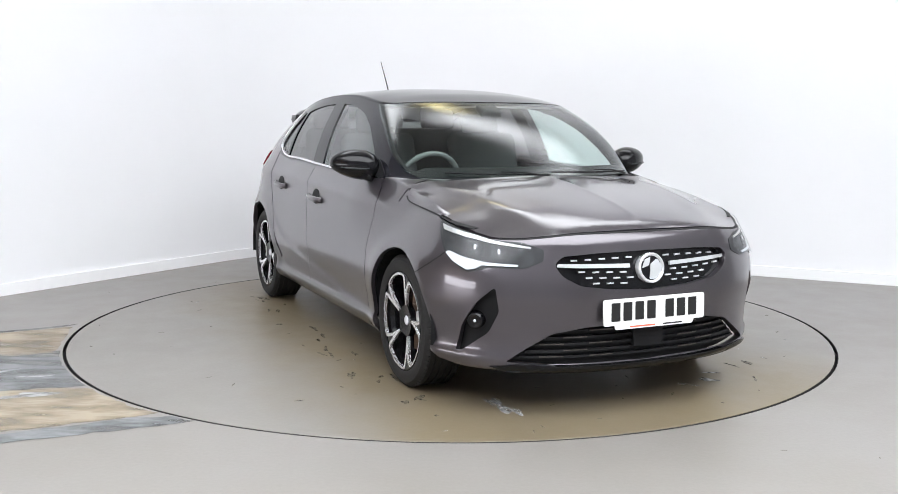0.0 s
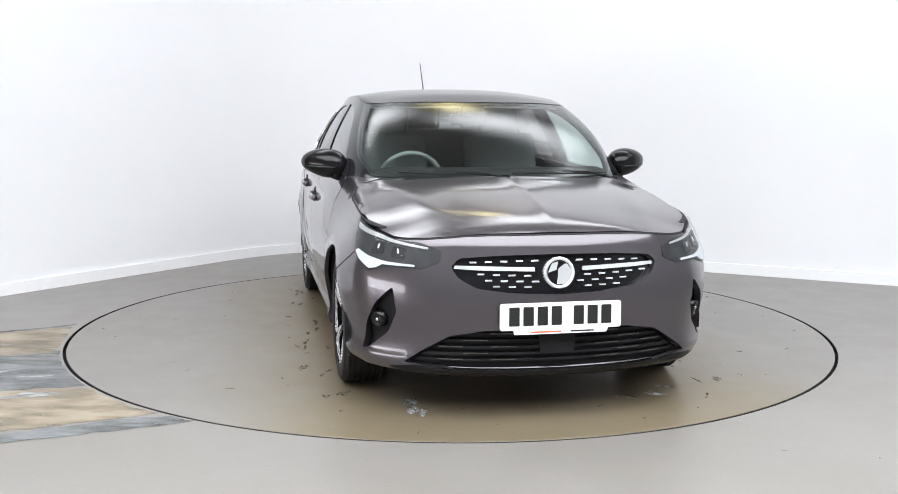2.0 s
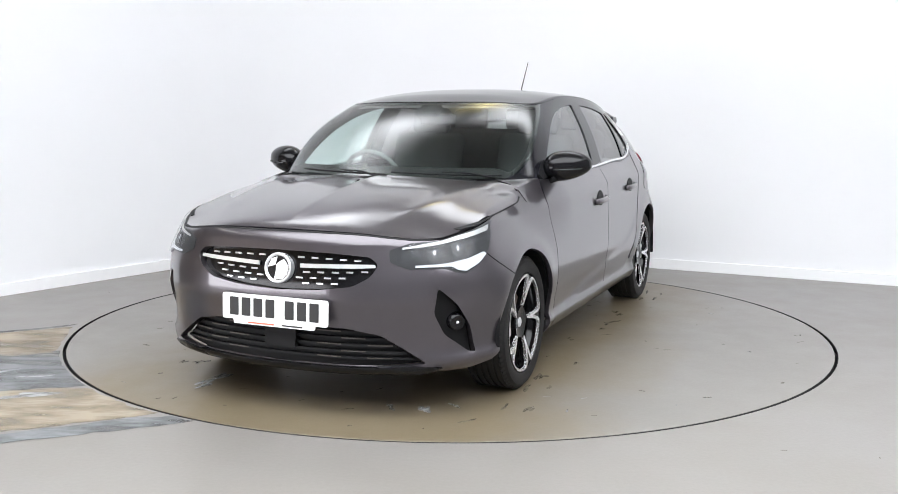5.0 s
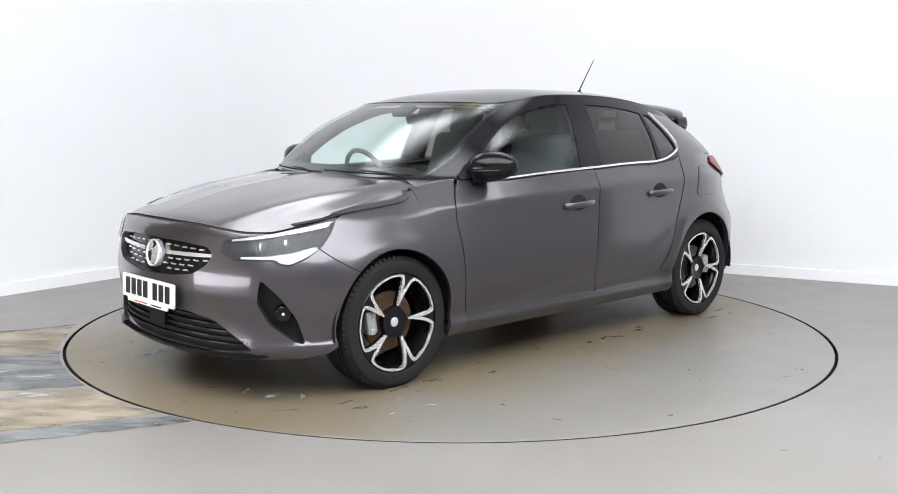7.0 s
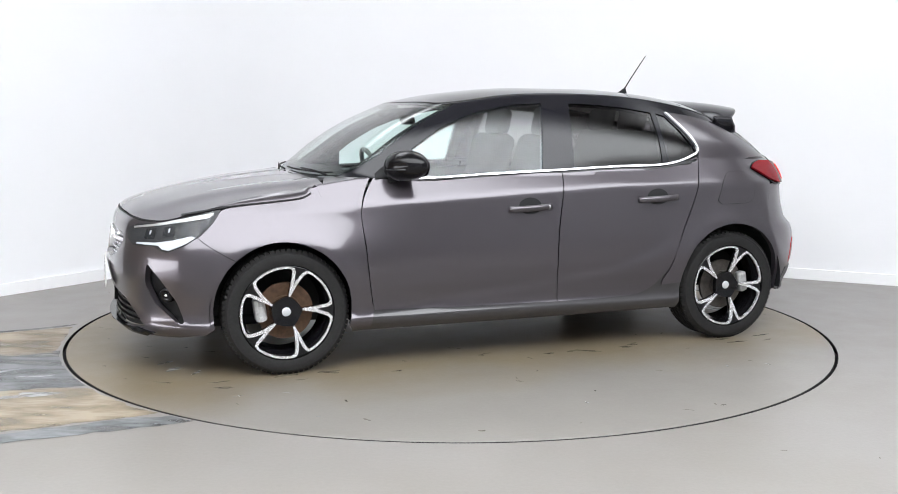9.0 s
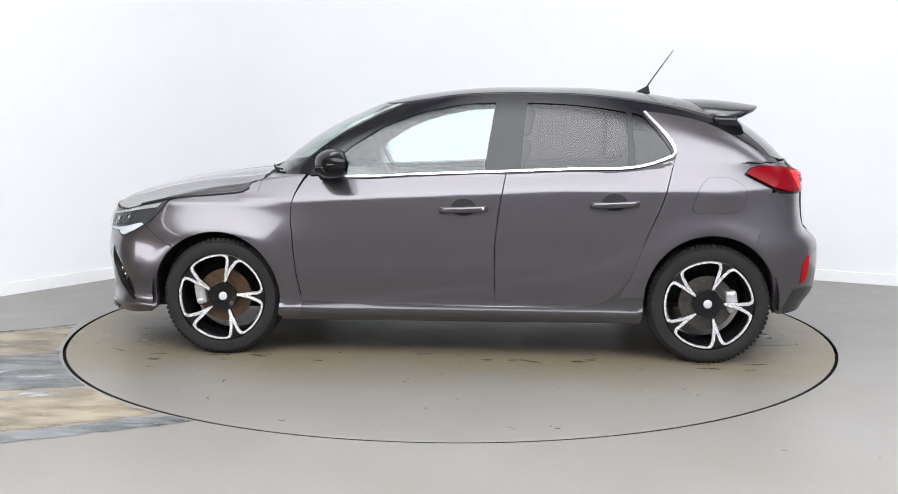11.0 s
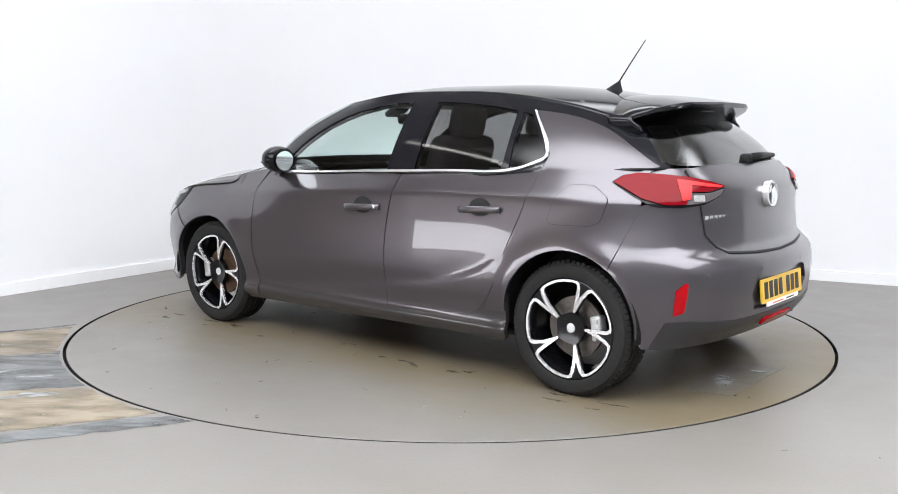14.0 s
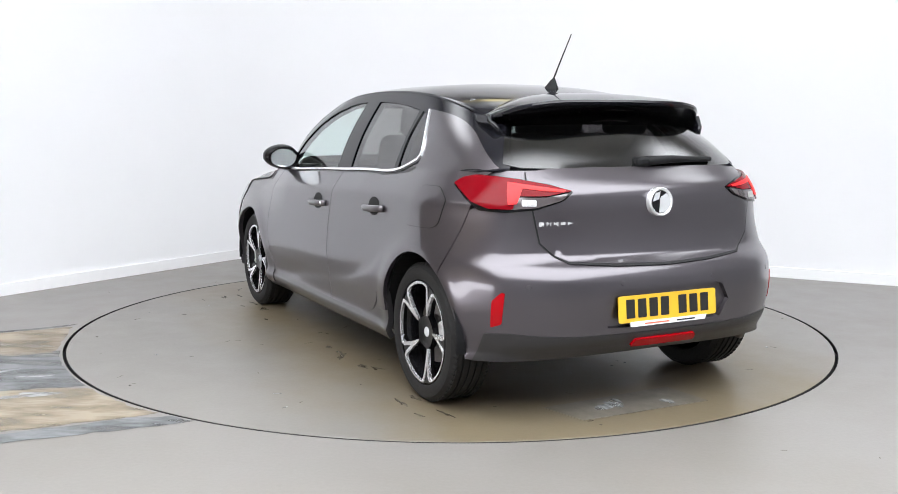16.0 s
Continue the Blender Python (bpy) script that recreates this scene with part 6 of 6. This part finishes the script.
def build_floor_marks():
    """Old painted strips beside the table."""
    marks = (("worn_floor_band", BEIGE, [(-4.2, -1.20), (-2.27, -0.16), (-2.18, -0.50), (-2.12, -0.80), (-4.2, -1.75)], 1),
             ("scuffed_floor_strip", BLUEGREY, [(-4.2, -1.05), (-2.55, -0.245), (-2.26, -0.075), (-2.29, -0.13), (-2.55, -0.30), (-4.2, -1.16)], 2),
             ("scuffed_floor_strip", BLUEGREY, [(-4.2, -1.78), (-2.36, -0.83), (-2.10, -0.76), (-1.96, -1.06), (-1.70, -1.43), (-1.95, -1.50), (-4.2, -2.3)], 3),
             ("worn_floor_band", BEIGE, [(-4.2, -2.32), (-1.97, -1.52), (-1.68, -1.47), (-1.40, -1.74), (-1.23, -1.86), (-1.75, -2.10), (-4.2, -3.2)], 4),
             ("scuffed_floor_strip", BLUEGREY, [(-4.2, -3.22), (-1.73, -2.12), (-1.34, -1.93), (-1.18, -1.895), (-1.05, -1.965), (-1.72, -2.25), (-4.2, -3.40)], 5))
    for nm, mat, outline, seed in marks:
        pts = [(x, y) for x, y in ragged(outline, seed, 0.012, 0.06)]
        pts = [(x, y) if math.hypot(x, y) > TABLE_R + 0.012 else tuple(Vector((x, y)).normalized() * (TABLE_R + 0.012)) for x, y in pts]
        tagged(prism(nm, pts, 0.0004 + seed * 0.0003, 0.0012 + seed * 0.0003, mat), "worn painted strip on the concrete floor beside the turntable", kind="structure")
    for k, (x, y, rx, ry) in enumerate(((-1.90, -1.60, 0.10, 0.05), (-2.02, -1.28, 0.09, 0.02), (-2.25, -1.22, 0.12, 0.03))):
        tagged(prism("floor_residue", blob(x, y, rx, ry, 25, 60 + k, 40, 0.5), 0.0024, 0.0030, WHITEMARK), "flaked white residue on the floor", kind="structure")
    rnd = random.Random(9)
    for k in range(40):
        x, y = rnd.uniform(-2.6, 3.2), rnd.uniform(-3.2, 2.2)
        if math.hypot(x, y) < TABLE_R + 0.08:
            continue
        tagged(prism("floor_speck", blob(x, y, rnd.uniform(0.004, 0.014), rnd.uniform(0.002, 0.005), rnd.uniform(0, 180), 90 + k, 12, 0.4), 0.0004, 0.0010, GRIME), "small scuff mark on the floor", kind="structure")


def build_lights():
    for lx, ly, la, ll, lw, lp, lc in LAMP_ROWS:
        f = new("ceiling_light")
        f.matrix_world = pose(lx, ly, 4.10, 0, 0, la)
        tagged(f, "long diffused light panel on the ceiling", "light", "ceiling panels")
        boxed("fixture_body", (0, 0, 0.05), (ll + 0.06, lw + 0.04, 0.11), FIXTURE, f, 0.01)
        boxed("diffuser", (0, 0, -0.02), (ll, lw, 0.03), soft_panel("lit_diffuser", lc, lp, ll, lw), f)
    # two old warm tubes over the workshop side
    for y in (-1.7, -4.3):
        f = new("tube_light")
        f.matrix_world = pose(-5.0, y, 4.0)
        tagged(f, "warm white fluorescent tube light under the ceiling", "light", "tube lights")
        boxed("tube_body", (0, 0, 0.10), (0.16, 1.9, 0.22), FIXTURE, f, 0.01)
        boxed("tube_cover", (0, 0, -0.05), (0.12, 1.86, 0.08), TUBE, f, 0.02)
    # roller door, raised knee high, with daylight under it
    d = new("roller_door")
    d.matrix_world = pose(-6.0, -5.25, 0)
    tagged(d, "beige roller door raised above a bright gap of daylight", "door")
    boxed("daylight_gap", (-0.12, 0, 0.46), (0.02, 6.2, 0.86), DAYLIGHT, d)
    for k in range(18):
        boxed("slat", (0, 0, 0.96 + 0.105 * k), (0.03, 6.3, 0.10), CURTAIN, d, 0.008)
    boxed("bottom_rail", (0.02, 0, 0.89), (0.06, 6.3, 0.05), FIXTURE, d, 0.006)
    for y in (-3.19, 3.19):
        boxed("guide", (0, y, 1.42), (0.10, 0.09, 2.84), FIXTURE, d, 0.006)


turntable = build_table()
build_floor_marks()
build_lights()


def motions():
    times = [0, 0.25, 0.5, 0.75, 1, 1.25, 1.5, 1.75, 2] + [2.5 + 0.5 * k for k in range(28)]
    rows = []
    turns = []
    for t in times:
        m = Matrix.Rotation(radians(heading(t)), 4, "Z")
        rows.append((t, m @ Matrix.Translation(-AXIS)))
        turns.append((t, m))
    walk(car, rows)
    walk(turntable, turns)


motions()
